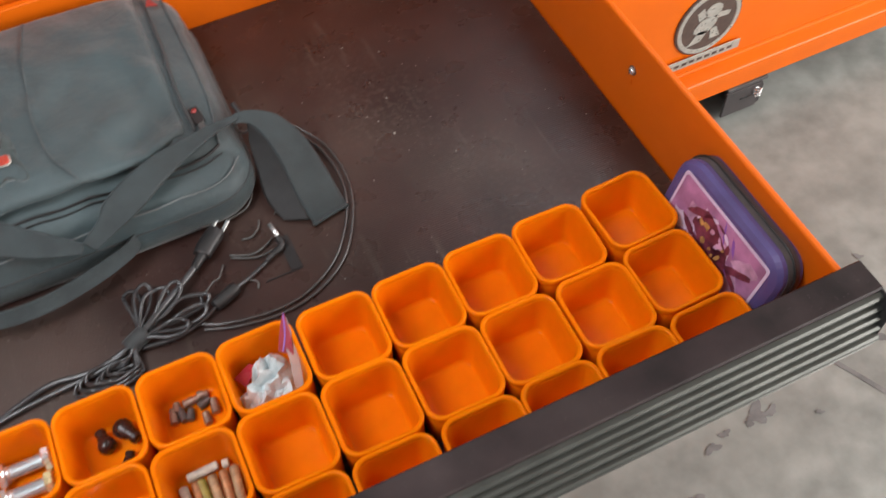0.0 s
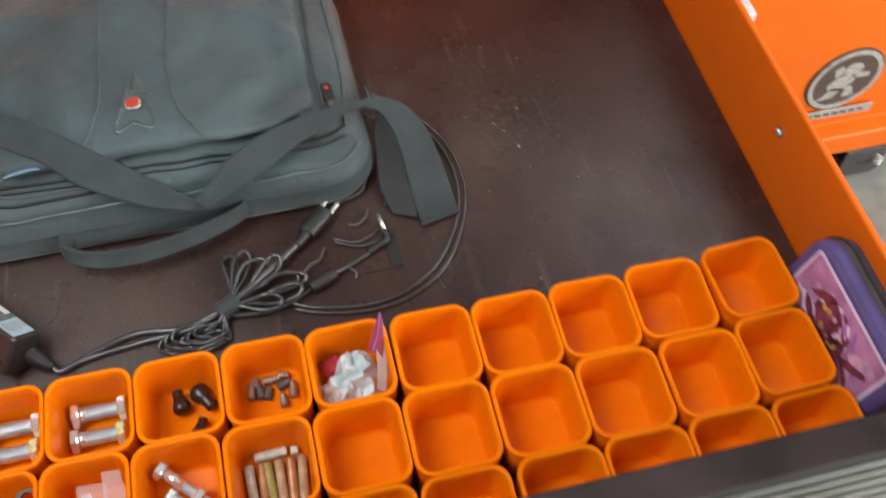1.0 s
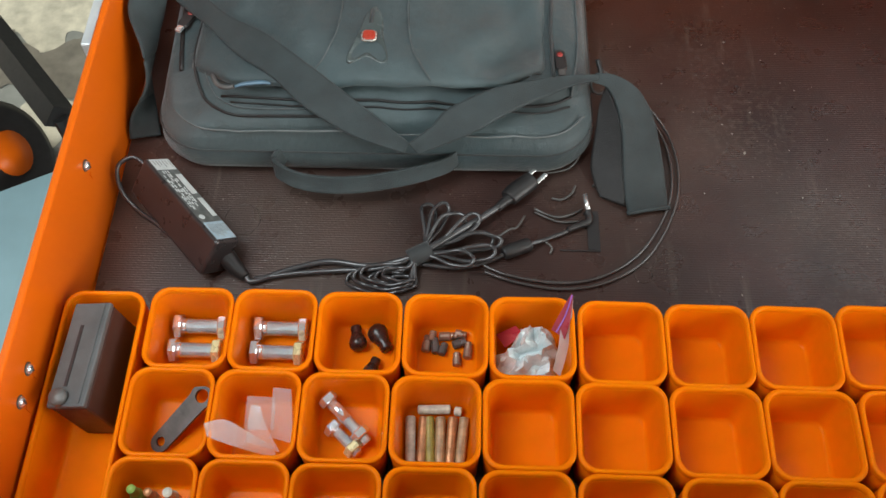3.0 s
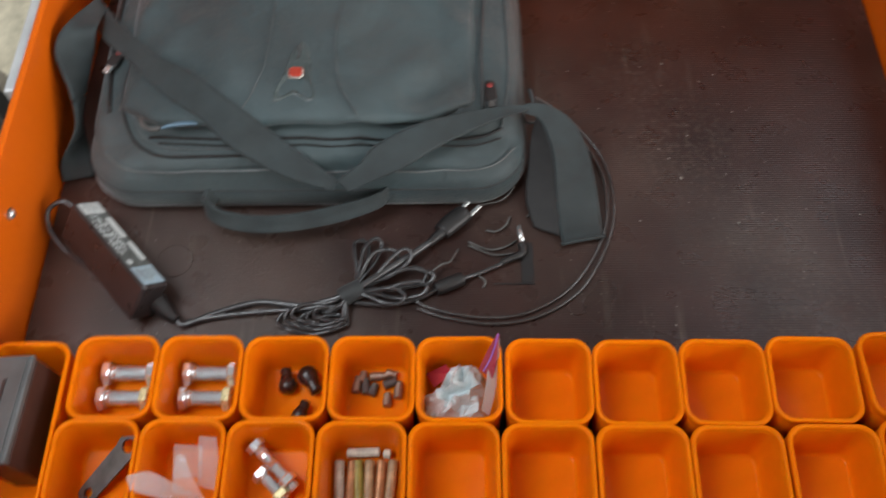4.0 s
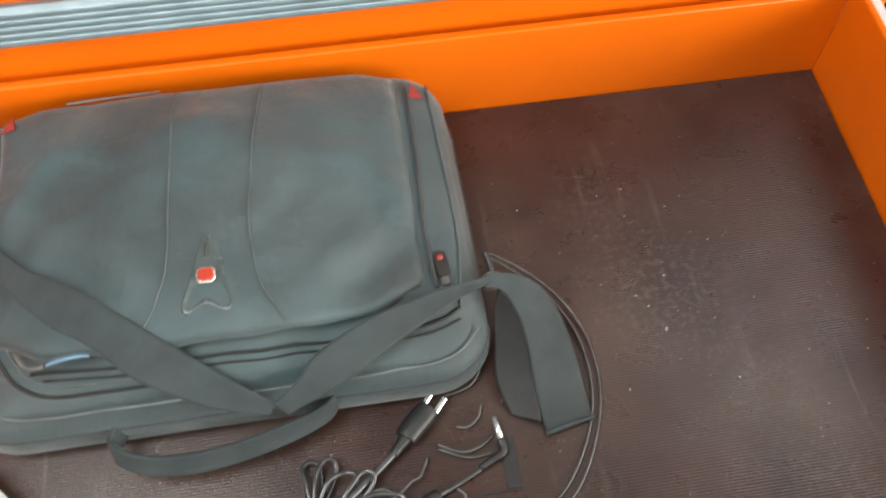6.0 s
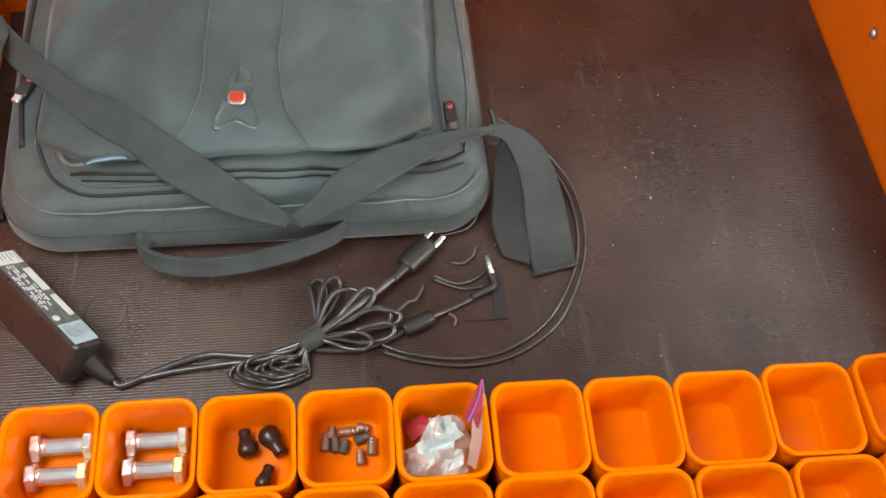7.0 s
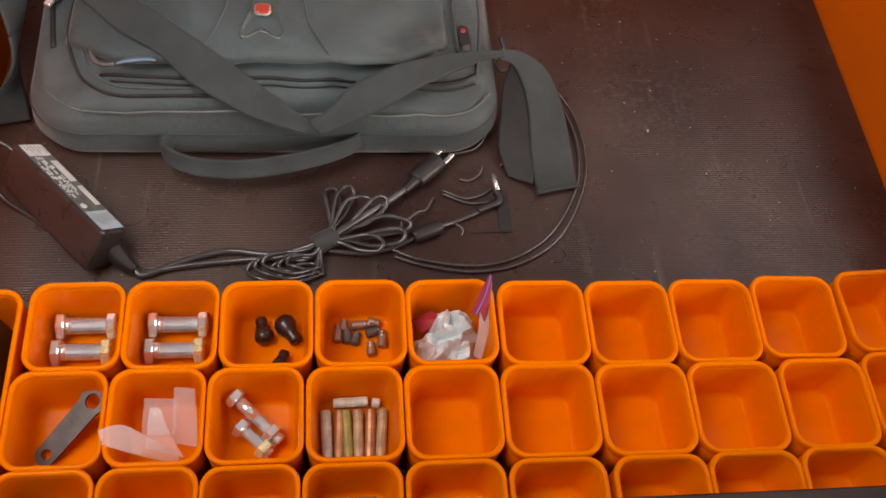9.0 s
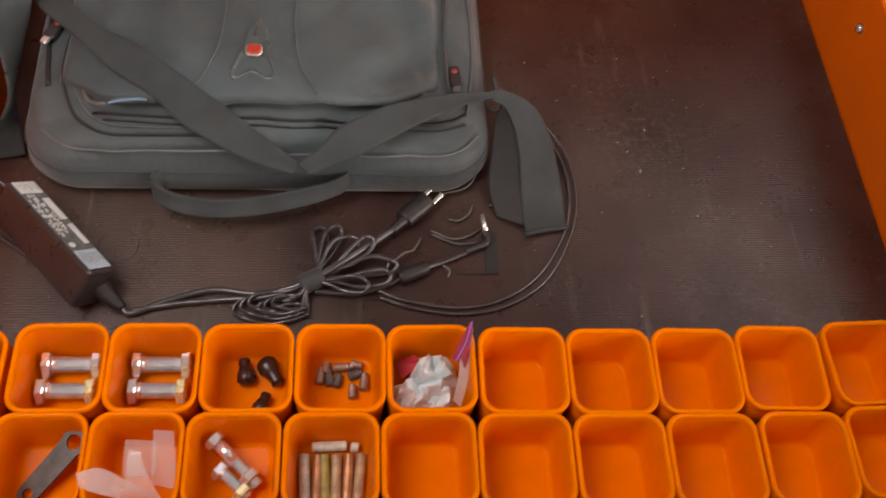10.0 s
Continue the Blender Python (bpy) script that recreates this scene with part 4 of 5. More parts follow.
ringp = [(0.036 + 0.009 * math.cos(a), 0.326 + 0.002 * math.sin(a), 0.052 + 0.012 * math.sin(a)) for a in [k * math.pi / 8 for k in range(17)]]
part("strap_ring", tube(ringp, 0.0017, 7, 1), DULL, bag, "dull metal strap ring", smooth=True)
part("strap_clip", tube([(0.034, 0.352, 0.060), (0.037, 0.340, 0.056), (0.037, 0.330, 0.050)], 0.0030, 8, 4), BLACK, bag, smooth=True)
part("strap_clip", tube([(0.040, 0.318, 0.070), (0.048, 0.306, 0.062), (0.054, 0.296, 0.052)], 0.0026, 8, 4), BLACK, bag, smooth=True)

# ---------------------------------------------------------------- power supply and cables
axis = math.degrees(math.atan2(-0.077, 0.070))
psu = thing("power_adapter", "black laptop power adapter with white rating labels and bundled cord", "power adapter", Matrix.Translation((-0.372, 0.184, 0.0)))
AM = Matrix.Translation((-0.001, -0.008, 0.0250)) @ Matrix.Rotation(radians(axis), 4, "Z") @ Matrix.Rotation(radians(50), 4, "X")
case = part("case", box(-0.064, -0.021, -0.0145, 0.064, 0.021, 0.0145, 0.0035, 3), ADAPTER, psu, smooth=False)
case.matrix_basis = AM


def sticker(name, x0, x1, z0, z1, material, lift, label=""):
    bm = box(x0, 0.0211, z0, x1, 0.0211 + lift, z1)
    return part(name, bm, material, case, label)


sticker("rating_label", -0.060, 0.060, -0.0125, 0.0125, LABEL_MID, 0.0003)
sticker("white_label", -0.060, -0.044, -0.0115, 0.0115, LABEL_WHITE, 0.0006, "white printed label")
sticker("white_label", -0.036, -0.006, -0.0115, -0.0045, LABEL_WHITE, 0.0006, "white printed label")
sticker("white_label", 0.001, 0.028, -0.0115, -0.0060, LABEL_WHITE, 0.0006, "white printed label")
sticker("blue_label", 0.036, 0.060, -0.0115, 0.0115, LABEL_BLUE, 0.0006, "pale blue printed label")
rnd = random.Random(5)
for k in range(10):
    z0 = -0.0105 + 0.0021 * k
    sticker("print_bar", 0.038 + rnd.uniform(0, 0.002), 0.058 - rnd.uniform(0, 0.008), z0, z0 + 0.0009, LABEL_GREY, 0.0007)
for k in range(6):
    z0 = -0.0100 + 0.0036 * k
    sticker("print_bar", -0.0580, -0.0580 + rnd.uniform(0.006, 0.012), z0, z0 + 0.0010, LABEL_GREY, 0.0007)
for row in range(5):
    x0 = -0.042
    while x0 < 0.012:
        w = rnd.uniform(0.0015, 0.0055)
        z0 = -0.0022 + 0.0028 * row
        if rnd.random() < 0.72:
            sticker("print_bar", x0, x0 + w, z0, z0 + rnd.uniform(0.0009, 0.0019), LABEL_WHITE, 0.0007 + 0.00002 * row)
        x0 += w + rnd.uniform(0.0008, 0.0030)
part("round_mark", lathe([(0.0002, 0), (0.0032, 0), (0.0032, 0.0007), (0.0002, 0.0007)], 12, Matrix.Translation((0.028, 0.0211, 0.007)) @ Matrix.Rotation(radians(-90), 4, "X")), LABEL_WHITE, case)
OFF = Vector((-0.372, 0.184, 0.0))


def psu_part(name, bm, material, label="", smooth=True):
    bm.transform(Matrix.Translation(-OFF))
    return part(name, bm, material, psu, label, smooth)


psu_part("inlet_plug", tube([(-0.338, 0.146, 0.020), (-0.327, 0.135, 0.014), (-0.316, 0.125, 0.009), (-0.308, 0.119, 0.007)], lambda t: 0.0125 - 0.008 * t, 10, 6), BLACK)
C = 0.0042
cord = [(-0.308, 0.119, 0.006), (-0.300, 0.1155, C), (-0.268, 0.129, C), (-0.231, 0.139, C), (-0.193, 0.135, C), (-0.164, 0.139, 0.007), (-0.140, 0.146, 0.012)]
psu_part("power_cord", tube(cord, 0.0030, 8, 8), CABLE)
psu_part("output_cord", tube([(-0.420, 0.232, 0.028), (-0.433, 0.238, 0.033), (-0.447, 0.229, 0.029), (-0.445, 0.212, 0.016), (-0.429, 0.195, 0.006), (-0.402, 0.176, 0.0035), (-0.380, 0.158, 0.003), (-0.362, 0.146, 0.003)], 0.0023, 8, 8), CABLE)
psu_part("power_cord", tube([(-0.300, 0.118, C), (-0.262, 0.125, C), (-0.222, 0.129, C), (-0.18, 0.131, 0.007), (-0.140, 0.143, 0.010)], 0.0026, 8, 8), CABLE)
TIE = Vector((-0.141, 0.1455, 0.012))
fan = [((-0.136, 0.204), 0.0085), ((-0.120, 0.203), 0.0075), ((-0.103, 0.187), 0.0090), ((-0.088, 0.184), 0.0080), ((-0.074, 0.168), 0.0095), ((-0.066, 0.163), 0.0070), ((-0.072, 0.148), 0.0080), ((-0.092, 0.135), 0.0070)]
for k, ((ex, ey), wd) in enumerate(fan):
    e = Vector((ex, ey, 0.007 + 0.0045 * (k % 4)))
    d = (e - TIE)
    n = Vector((-d.y, d.x, 0)).normalized()
    bend = n * (0.004 * ((k * 7) % 3 - 1))
    pts = [TIE - d * 0.14 + Vector((0, 0, -0.006 + 0.004 * (k % 3))), TIE + d * 0.3 + n * wd * 0.3 + bend, TIE + d * 0.70 + n * wd * 0.9 + bend + Vector((0, 0, 0.004)), e + n * wd * 0.75 - d * 0.05, e + d * 0.03 - n * wd * 0.1, e - n * wd * 0.85 - d * 0.07 + Vector((0, 0, -0.003)), TIE + d * 0.6 - n * wd * 0.8 + bend * 0.4 + Vector((0, 0, -0.004)), TIE + d * 0.25 - n * wd * 0.3, TIE - d * 0.14]
    psu_part("cord_loop", tube([(p.x, p.y, max(p.z, 0.0032)) for p in pts], 0.0020, 8, 8, 0.8), CABLE)
for k in range(7):
    cx, cy = -0.180 + 0.004 * k, 0.119 + 0.002 * (k % 3)
    a, b = 0.026 - 0.003 * k, 0.014 - 0.0012 * k
    pts = [TIE + Vector((-0.004, -0.002, 0.001 * k))]
    for j in range(1, 9):
        t = radians(35 + 38 * j)
        pts.append(Vector((cx + a * math.cos(t) + 0.006 * math.sin(t * 1.5), cy + b * math.sin(t), 0.0034 + 0.0032 * (k % 3) + 0.003 * (j % 2))))
    pts.append(TIE + Vector((-0.006, -0.006, 0.002)))
    psu_part("cord_loop", tube(pts, 0.0018, 7, 6), CABLE)
psu_part("cable_tie", tube([(-0.152, 0.140, 0.010), (-0.143, 0.1445, 0.0115), (-0.133, 0.150, 0.011)], lambda t: 0.0095, 12, 4, 0.9), FABRIC_EDGE, "black hook-and-loop cable tie")
psu_part("plug_cord", tube([(-0.133, 0.150, 0.014), (-0.110, 0.166, 0.016), (-0.084, 0.187, 0.012), (-0.064, 0.204, 0.010)], 0.0036, 8, 8), CABLE)
psu_part("strain_relief", tube([(-0.068, 0.200, 0.010), (-0.060, 0.2085, 0.010), (-0.054, 0.214, 0.010)], lambda t: 0.0042 + 0.002 * t, 10, 4), BLACK)
psu_part("mains_plug", tube([(-0.056, 0.212, 0.011), (-0.049, 0.220, 0.011), (-0.038, 0.230, 0.011), (-0.032, 0.2355, 0.011)], lambda t: 0.0062 + 0.0046 * math.sin(math.pi * (0.25 + 0.5 * t)), 10, 5, 0.75), BLACK)
for dx, dy in ((-0.0045, 0.0040), (0.0045, -0.0040)):
    psu_part("plug_blade", tube([(-0.034 + dx, 0.2335 + dy, 0.011), (-0.0225 + dx, 0.2465 + dy, 0.011)], 0.0023, 6, 1, 0.45), STEEL, "bright plug blade", False)
psu_part("output_cord", tube([(-0.140, 0.137, 0.006), (-0.106, 0.135, C), (-0.078, 0.142, C), (-0.061, 0.150, 0.006)], 0.0022, 8, 8), CABLE)
psu_part("ferrite_core", tube([(-0.062, 0.1495, 0.0075), (-0.056, 0.1525, 0.0075), (-0.040, 0.1595, 0.0075), (-0.035, 0.162, 0.0075)], lambda t: 0.0052 + 0.0018 * math.sin(math.pi * t) ** 0.4, 12, 5), BLACK)
psu_part("output_cord", tube([(-0.035, 0.162, 0.007), (-0.022, 0.168, C), (-0.002, 0.177, C), (0.010, 0.183, 0.005)], 0.0021, 8, 8), CABLE)
psu_part("jack_body", tube([(0.002, 0.1795, 0.006), (0.012, 0.1845, 0.006), (0.022, 0.189, 0.006), (0.024, 0.195, 0.006), (0.0225, 0.2005, 0.006)], lambda t: 0.0030 + 0.0016 * t, 10, 5), BLACK)
psu_part("jack_tip", tube([(0.0232, 0.201, 0.0072), (0.0205, 0.2200, 0.0080)], 0.0026, 10, 1), STEEL, "bright metal jack tip")

coil = thing("cable_coil", "thin black cable lying in a wide double loop on the liner", "cable")
L1 = [(-0.086, 0.142, 0.003), (-0.057, 0.129, 0.0024), (-0.008, 0.1215, 0.0024), (0.033, 0.1295, 0.0024), (0.072, 0.157, 0.0024), (0.101, 0.203, 0.0024), (0.1115, 0.246, 0.0024), (0.108, 0.290, 0.003), (0.092, 0.322, 0.008), (0.066, 0.346, 0.020), (0.040, 0.360, 0.035)]
L2 = [(-0.080, 0.132, 0.003), (-0.050, 0.1215, 0.0024), (-0.006, 0.1150, 0.0024), (0.038, 0.1235, 0.0024), (0.079, 0.152, 0.0024), (0.1075, 0.201, 0.0024), (0.1185, 0.246, 0.0024), (0.115, 0.292, 0.003), (0.098, 0.326, 0.008), (0.070, 0.352, 0.018), (0.042, 0.366, 0.030)]
part("cable", tube(L1, 0.0016, 8, 8), LOOP_CABLE, coil, smooth=True)
part("cable", tube(L2, 0.0016, 8, 8), LOOP_CABLE, coil, smooth=True)
clips = thing("wire_hooks", "thin dark bent wire hooks lying among the cables", "wire")
for pts in ([(-0.012, 0.219, 0.002), (-0.002, 0.217, 0.003), (0.008, 0.224, 0.004), (0.012, 0.234, 0.003)], [(-0.030, 0.206, 0.002), (-0.010, 0.196, 0.003), (0.006, 0.199, 0.003), (0.018, 0.207, 0.002)], [(-0.068, 0.166, 0.010), (-0.056, 0.176, 0.010), (-0.048, 0.180, 0.008), (-0.040, 0.196, 0.004)], [(-0.020, 0.166, 0.004), (-0.014, 0.160, 0.004), (-0.016, 0.154, 0.002)], [(0.030, 0.234, 0.003), (0.036, 0.243, 0.004), (0.037, 0.250, 0.003)], [(-0.030, 0.202, 0.002), (-0.006, 0.191, 0.002), (0.014, 0.192, 0.002)]):
    part("wire", tube(pts, 0.0012, 6, 6), DULL, clips, smooth=True)
part("wire", tube([(-0.017, 0.246, 0.007), (0.002, 0.250, 0.008), (0.012, 0.258, 0.009), (0.019, 0.271, 0.010)], 0.0010, 6, 6), DULL, clips, smooth=True)
part("tab", box(-0.006, 0.158, 0.0005, 0.034, 0.1595, 0.0015, 0.0003, m=None), BLACK, clips)
part("tab", box(0.022, 0.160, 0.0005, 0.034, 0.205, 0.0012, 0.0003), BLACK, clips)

# round dimples moulded in the mat
for x, y, r in ((0.0735, 0.1335, 0.0085), (-0.322, 0.188, 0.018)):
    part("dimple", tube([(x + r * math.cos(k * math.pi / 14), y + r * math.sin(k * math.pi / 14), -0.0001) for k in range(29)], 0.0005, 6, 1), LINER, liner, smooth=True)
rnd = random.Random(3)
bm = bmesh.new()
spots = [(0.2036, 0.335, 0.0011), (0.2416, 0.226, 0.0012), (0.1907, 0.281, 0.0015), (0.188, 0.435, 0.0014), (0.172, 0.318, 0.0009), (0.181, 0.306, 0.0010)] + [(rnd.uniform(0.06, 0.41), rnd.uniform(0.10, 0.53), rnd.uniform(0.0004, 0.0009)) for _ in range(45)] + [(rnd.uniform(-0.44, 0.06), rnd.uniform(0.09, 0.24), rnd.uniform(0.0004, 0.0008)) for _ in range(14)]
for x, y, r in spots:
    mm = Matrix.Translation((x, y, 0.0003 + r * 0.3)) @ Matrix.Rotation(rnd.uniform(0, 3), 4, "Z") @ Matrix.Diagonal((r * rnd.uniform(0.8, 1.8), r, r * 0.5, 1))
    bmesh.ops.create_icosphere(bm, subdivisions=1, radius=1.0, matrix=mm)
tagged(link("crumbs", bm, SPECK), "pale crumbs and dust specks on the liner", "debris", kind="stuff")

# ---------------------------------------------------------------- purple case by the drawer side
pc = thing("zip_case", "purple hard zip case with a pink picture panel, leaning", "case", Matrix.Translation((0.3975, -0.0300, 0.0042)) @ Matrix.Rotation(radians(15), 4, "Y") @ Matrix.Diagonal((0.80, 1.0, 1.0, 1.0)))


def shell(w0, w1, ins):
    """Half of the case: rounded slab in the y-z plane between two depths."""
    rr = []
    for x, i in ((w0, 0.0), (w0 + (w1 - w0) * 0.45, 0.0), (w0 + (w1 - w0) * 0.8, ins * 0.35), (w1, ins)):
        base = round_rect(0.160 - 2 * i, 0.098 - 2 * i, 0.028 - i * 0.5, 0, 7)
        rr.append([(x, a, b + 0.049) for a, b, _ in base])
    return loft(rr)


part("shell", shell(-0.0085, -0.024, 0.009), PURPLE, pc, smooth=False)
part("shell", shell(0.0085, 0.021, 0.009), PURPLE, pc)
base = [(a, b + 0.049) for a, b, _ in round_rect(0.1615, 0.0995, 0.029, 0, 7)]
part("zip_band", loft([[(x, a, b) for a, b in base] for x in (-0.0090, 0.0090)]), GREY_BAND, pc, "dark grey zip band")
zr = [(0.0, a, b) for a, b, _ in [(p[0], p[1] + 0.049, 0) for p in round_rect(0.1630, 0.1010, 0.0295, 0, 7)]]
part("zip_teeth", tube(zr + zr[:1], 0.0014, 6, 1), BLACK, pc, smooth=True)
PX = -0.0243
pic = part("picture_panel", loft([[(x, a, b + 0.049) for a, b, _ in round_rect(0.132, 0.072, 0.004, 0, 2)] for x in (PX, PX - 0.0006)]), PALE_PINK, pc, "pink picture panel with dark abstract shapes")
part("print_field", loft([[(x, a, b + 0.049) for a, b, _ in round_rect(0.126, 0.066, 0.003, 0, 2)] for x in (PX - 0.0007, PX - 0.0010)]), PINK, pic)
rnd = random.Random(21)


def blob(cy, cz, ry, rz, x, mt, turn=0.0):
    n = 14
    pts = []
    for i in range(n):
        a = 2 * math.pi * i / n
        s = 1 + rnd.uniform(-0.22, 0.22)
        py, pz = ry * s * math.cos(a), rz * s * math.sin(a)
        pts.append((cy * 0.92 + py * math.cos(turn) - pz * math.sin(turn), (cz - 0.054) * 0.9 + 0.049 + py * math.sin(turn) + pz * math.cos(turn)))
    part("print_shape", loft([[(x, a, b) for a, b in pts], [(x - 0.0002, a, b) for a, b in pts]]), mt, pic)


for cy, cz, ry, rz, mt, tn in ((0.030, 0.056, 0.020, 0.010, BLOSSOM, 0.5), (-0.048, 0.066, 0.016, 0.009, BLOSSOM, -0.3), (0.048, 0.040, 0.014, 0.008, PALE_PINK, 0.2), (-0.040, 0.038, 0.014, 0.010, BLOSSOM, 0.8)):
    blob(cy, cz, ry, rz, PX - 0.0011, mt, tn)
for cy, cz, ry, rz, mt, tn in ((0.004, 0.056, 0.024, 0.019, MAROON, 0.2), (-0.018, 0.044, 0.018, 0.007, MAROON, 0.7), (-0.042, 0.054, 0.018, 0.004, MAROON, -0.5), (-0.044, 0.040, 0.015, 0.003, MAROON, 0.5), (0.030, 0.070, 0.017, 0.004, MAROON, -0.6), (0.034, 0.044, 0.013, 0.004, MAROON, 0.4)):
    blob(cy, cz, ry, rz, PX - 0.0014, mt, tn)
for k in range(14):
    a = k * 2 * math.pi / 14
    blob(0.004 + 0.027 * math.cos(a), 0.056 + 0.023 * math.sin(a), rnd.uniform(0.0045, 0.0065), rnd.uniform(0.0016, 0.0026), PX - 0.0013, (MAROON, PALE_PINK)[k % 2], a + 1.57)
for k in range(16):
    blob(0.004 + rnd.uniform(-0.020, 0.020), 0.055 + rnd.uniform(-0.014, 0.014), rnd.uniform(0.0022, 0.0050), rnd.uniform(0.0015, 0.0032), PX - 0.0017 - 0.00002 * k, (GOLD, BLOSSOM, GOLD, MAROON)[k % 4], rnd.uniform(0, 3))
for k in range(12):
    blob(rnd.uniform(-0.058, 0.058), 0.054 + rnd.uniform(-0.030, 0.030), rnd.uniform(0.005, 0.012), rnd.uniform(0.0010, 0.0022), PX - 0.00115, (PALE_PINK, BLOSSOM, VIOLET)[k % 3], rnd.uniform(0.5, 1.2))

# ---------------------------------------------------------------- what the bins hold
FLOOR_Z = 0.0037


def along(a, b):
    """A matrix at a whose z axis runs to b."""
    d = Vector(b) - Vector(a)
    return Matrix.Translation(a) @ d.to_track_quat("Z", "Y").to_matrix().to_4x4()


def bolt(a, b, r=0.0070, head=0.0116, nut_at=0.80, label="zinc-plated hex bolt with a nut in an orange bin", nut_mat=YELLOW_ZINC, smooth_part=0.24):
    L = (Vector(b) - Vector(a)).length
    t = thing("hex_bolt", label, "bolt", along(a, b), group="bolts in the bins")
    part("head", lathe([(0.0005, 0), (head * 0.86, 0), (head, 0.001), (head, 0.0062), (0.0005, 0.0064)], 6), STEEL, t)
    part("flange", lathe([(0.0005, 0.0062), (head * 0.92, 0.0064), (head * 0.92, 0.0074), (0.0005, 0.0076)], 18), STEEL, t)
    part("shank", lathe([(r, 0.007), (r, L * smooth_part)], 14), STEEL, t, smooth=True)
    prof = []
    z = L * smooth_part
    while z < L - 0.001:
        prof += [(r * 0.86, z), (r * 1.02, z + 0.0007)]
        z += 0.0014
    prof.append((r * 0.8, L))
    part("thread", lathe(prof, 14), THREAD, t)
    if nut_at:
        zn = L * nut_at
        part("nut", lathe([(r, zn), (head * 0.9, zn), (head, zn + 0.001), (head, zn + 0.0065), (head * 0.9, zn + 0.0075), (r, zn + 0.0075)], 6), nut_mat, t)
    return t


HZ = FLOOR_Z + 0.0110
for (x, y) in (ROW1[0], ROW1[1]):
    dx = -0.001
    bolt((x - 0.024 + dx, y + 0.0195, HZ), (x + 0.025 + dx, y + 0.0190, HZ), nut_at=0.83, nut_mat=STEEL)
    bolt((x - 0.025 + dx, y - 0.0045, HZ), (x + 0.023 + dx, y - 0.0050, HZ), nut_at=0.83)


def rubber_foot(m, s=1.0):
    t = link("rubber_foot", lathe([(0.0015 * s, 0), (0.0055 * s, 0.0004), (0.0062 * s, 0.003), (0.0056 * s, 0.007 * s), (0.0072 * s, 0.012 * s), (0.0095 * s, 0.018 * s), (0.0093 * s, 0.023 * s), (0.006 * s, 0.0268 * s), (0.001, 0.0275 * s)], 18), RUBBER, smooth=True)
    t.matrix_world = m
    return tagged(t, "dark brown pear-shaped rubber foot in an orange bin", "rubber foot", "rubber feet in the bin")


x, y = ROW1[2]
rubber_foot(along((x - 0.008, y + 0.025, 0.013), (x - 0.004, y + 0.004, 0.0125)), 0.86)
rubber_foot(along((x + 0.023, y + 0.002, 0.013), (x + 0.009, y + 0.024, 0.0135)), 0.98)
rubber_foot(along((x + 0.013, y - 0.006, 0.012), (x + 0.008, y - 0.020, 0.0125)), 0.75)

x, y = ROW1[3]
for k, (dx, dy, ang, L, mt) in enumerate(((-0.018, 0.012, 84, 0.016, RUST), (-0.010, 0.010, 95, 0.015, DULL), (-0.013, 0.019, 80, 0.011, RUST), (0.002, 0.020, 5, 0.018, RUST), (0.012, 0.013, 20, 0.013, DULL), (0.020, 0.006, 86, 0.016, RUST), (0.010, -0.003, 92, 0.013, RUST), (-0.003, 0.007, 70, 0.012, DULL), (0.013, 0.022, -10, 0.011, RUST))):
    d = Vector((math.cos(radians(ang)), math.sin(radians(ang)), 0)) * (L / 2)
    c = Vector((x + dx, y + dy, FLOOR_Z + 0.0042))
    st = thing("threaded_stud", "short browned steel stud lying in an orange bin", "stud", along(c - d, c + d), group="studs in the bin")
    part("shank", lathe([(0.0012, 0), (0.0036, 0.0003), (0.0041, 0.001), (0.0041, L * 0.55), (0.0032, L * 0.6), (0.0036, L * 0.7), (0.0032, L * 0.8), (0.0036, L * 0.9), (0.0028, L), (0.001, L)], 12), mt, st)

# zip bag with white parts
x, y = ROW1[4]


def crumple(cx, cy, sx, sy, h, seed, lift=0.005, n=15):
    bm = bmesh.new()
    g = []
    for j in range(n + 1):
        r = []
        for i in range(n + 1):
            u, v = i / n * 2 - 1, j / n * 2 - 1
            f = max(0, 1 - (abs(u) ** 2.5)) * max(0, 1 - abs(v) ** 2.5)
            q = Vector((u * 2.1 + seed, v * 2.1, seed * 0.7))
            ridge = 1 - abs(noise.noise(q * 0.9)) * 2
            z = lift + h * (f ** 0.6) * (0.55 + 0.35 * ridge + 0.10 * noise.noise(q * 3))
            r.append(bm.verts.new((cx + sx * u + 0.003 * noise.noise(q * 2), cy + sy * v + 0.003 * noise.noise(q * 2 + Vector((5, 0, 0))), max(z, 0.0045))))
        g.append(r)
    for j in range(n):
        for i in range(n):
            bm.faces.new((g[j][i], g[j][i + 1], g[j + 1][i + 1], g[j + 1][i]))
    low = bmesh.ops.extrude_face_region(bm, geom=list(bm.faces))
    for vtx in [e for e in low["geom"] if isinstance(e, bmesh.types.BMVert)]:
        vtx.co.z = max(0.004, vtx.co.z - 0.0012)
    return bm


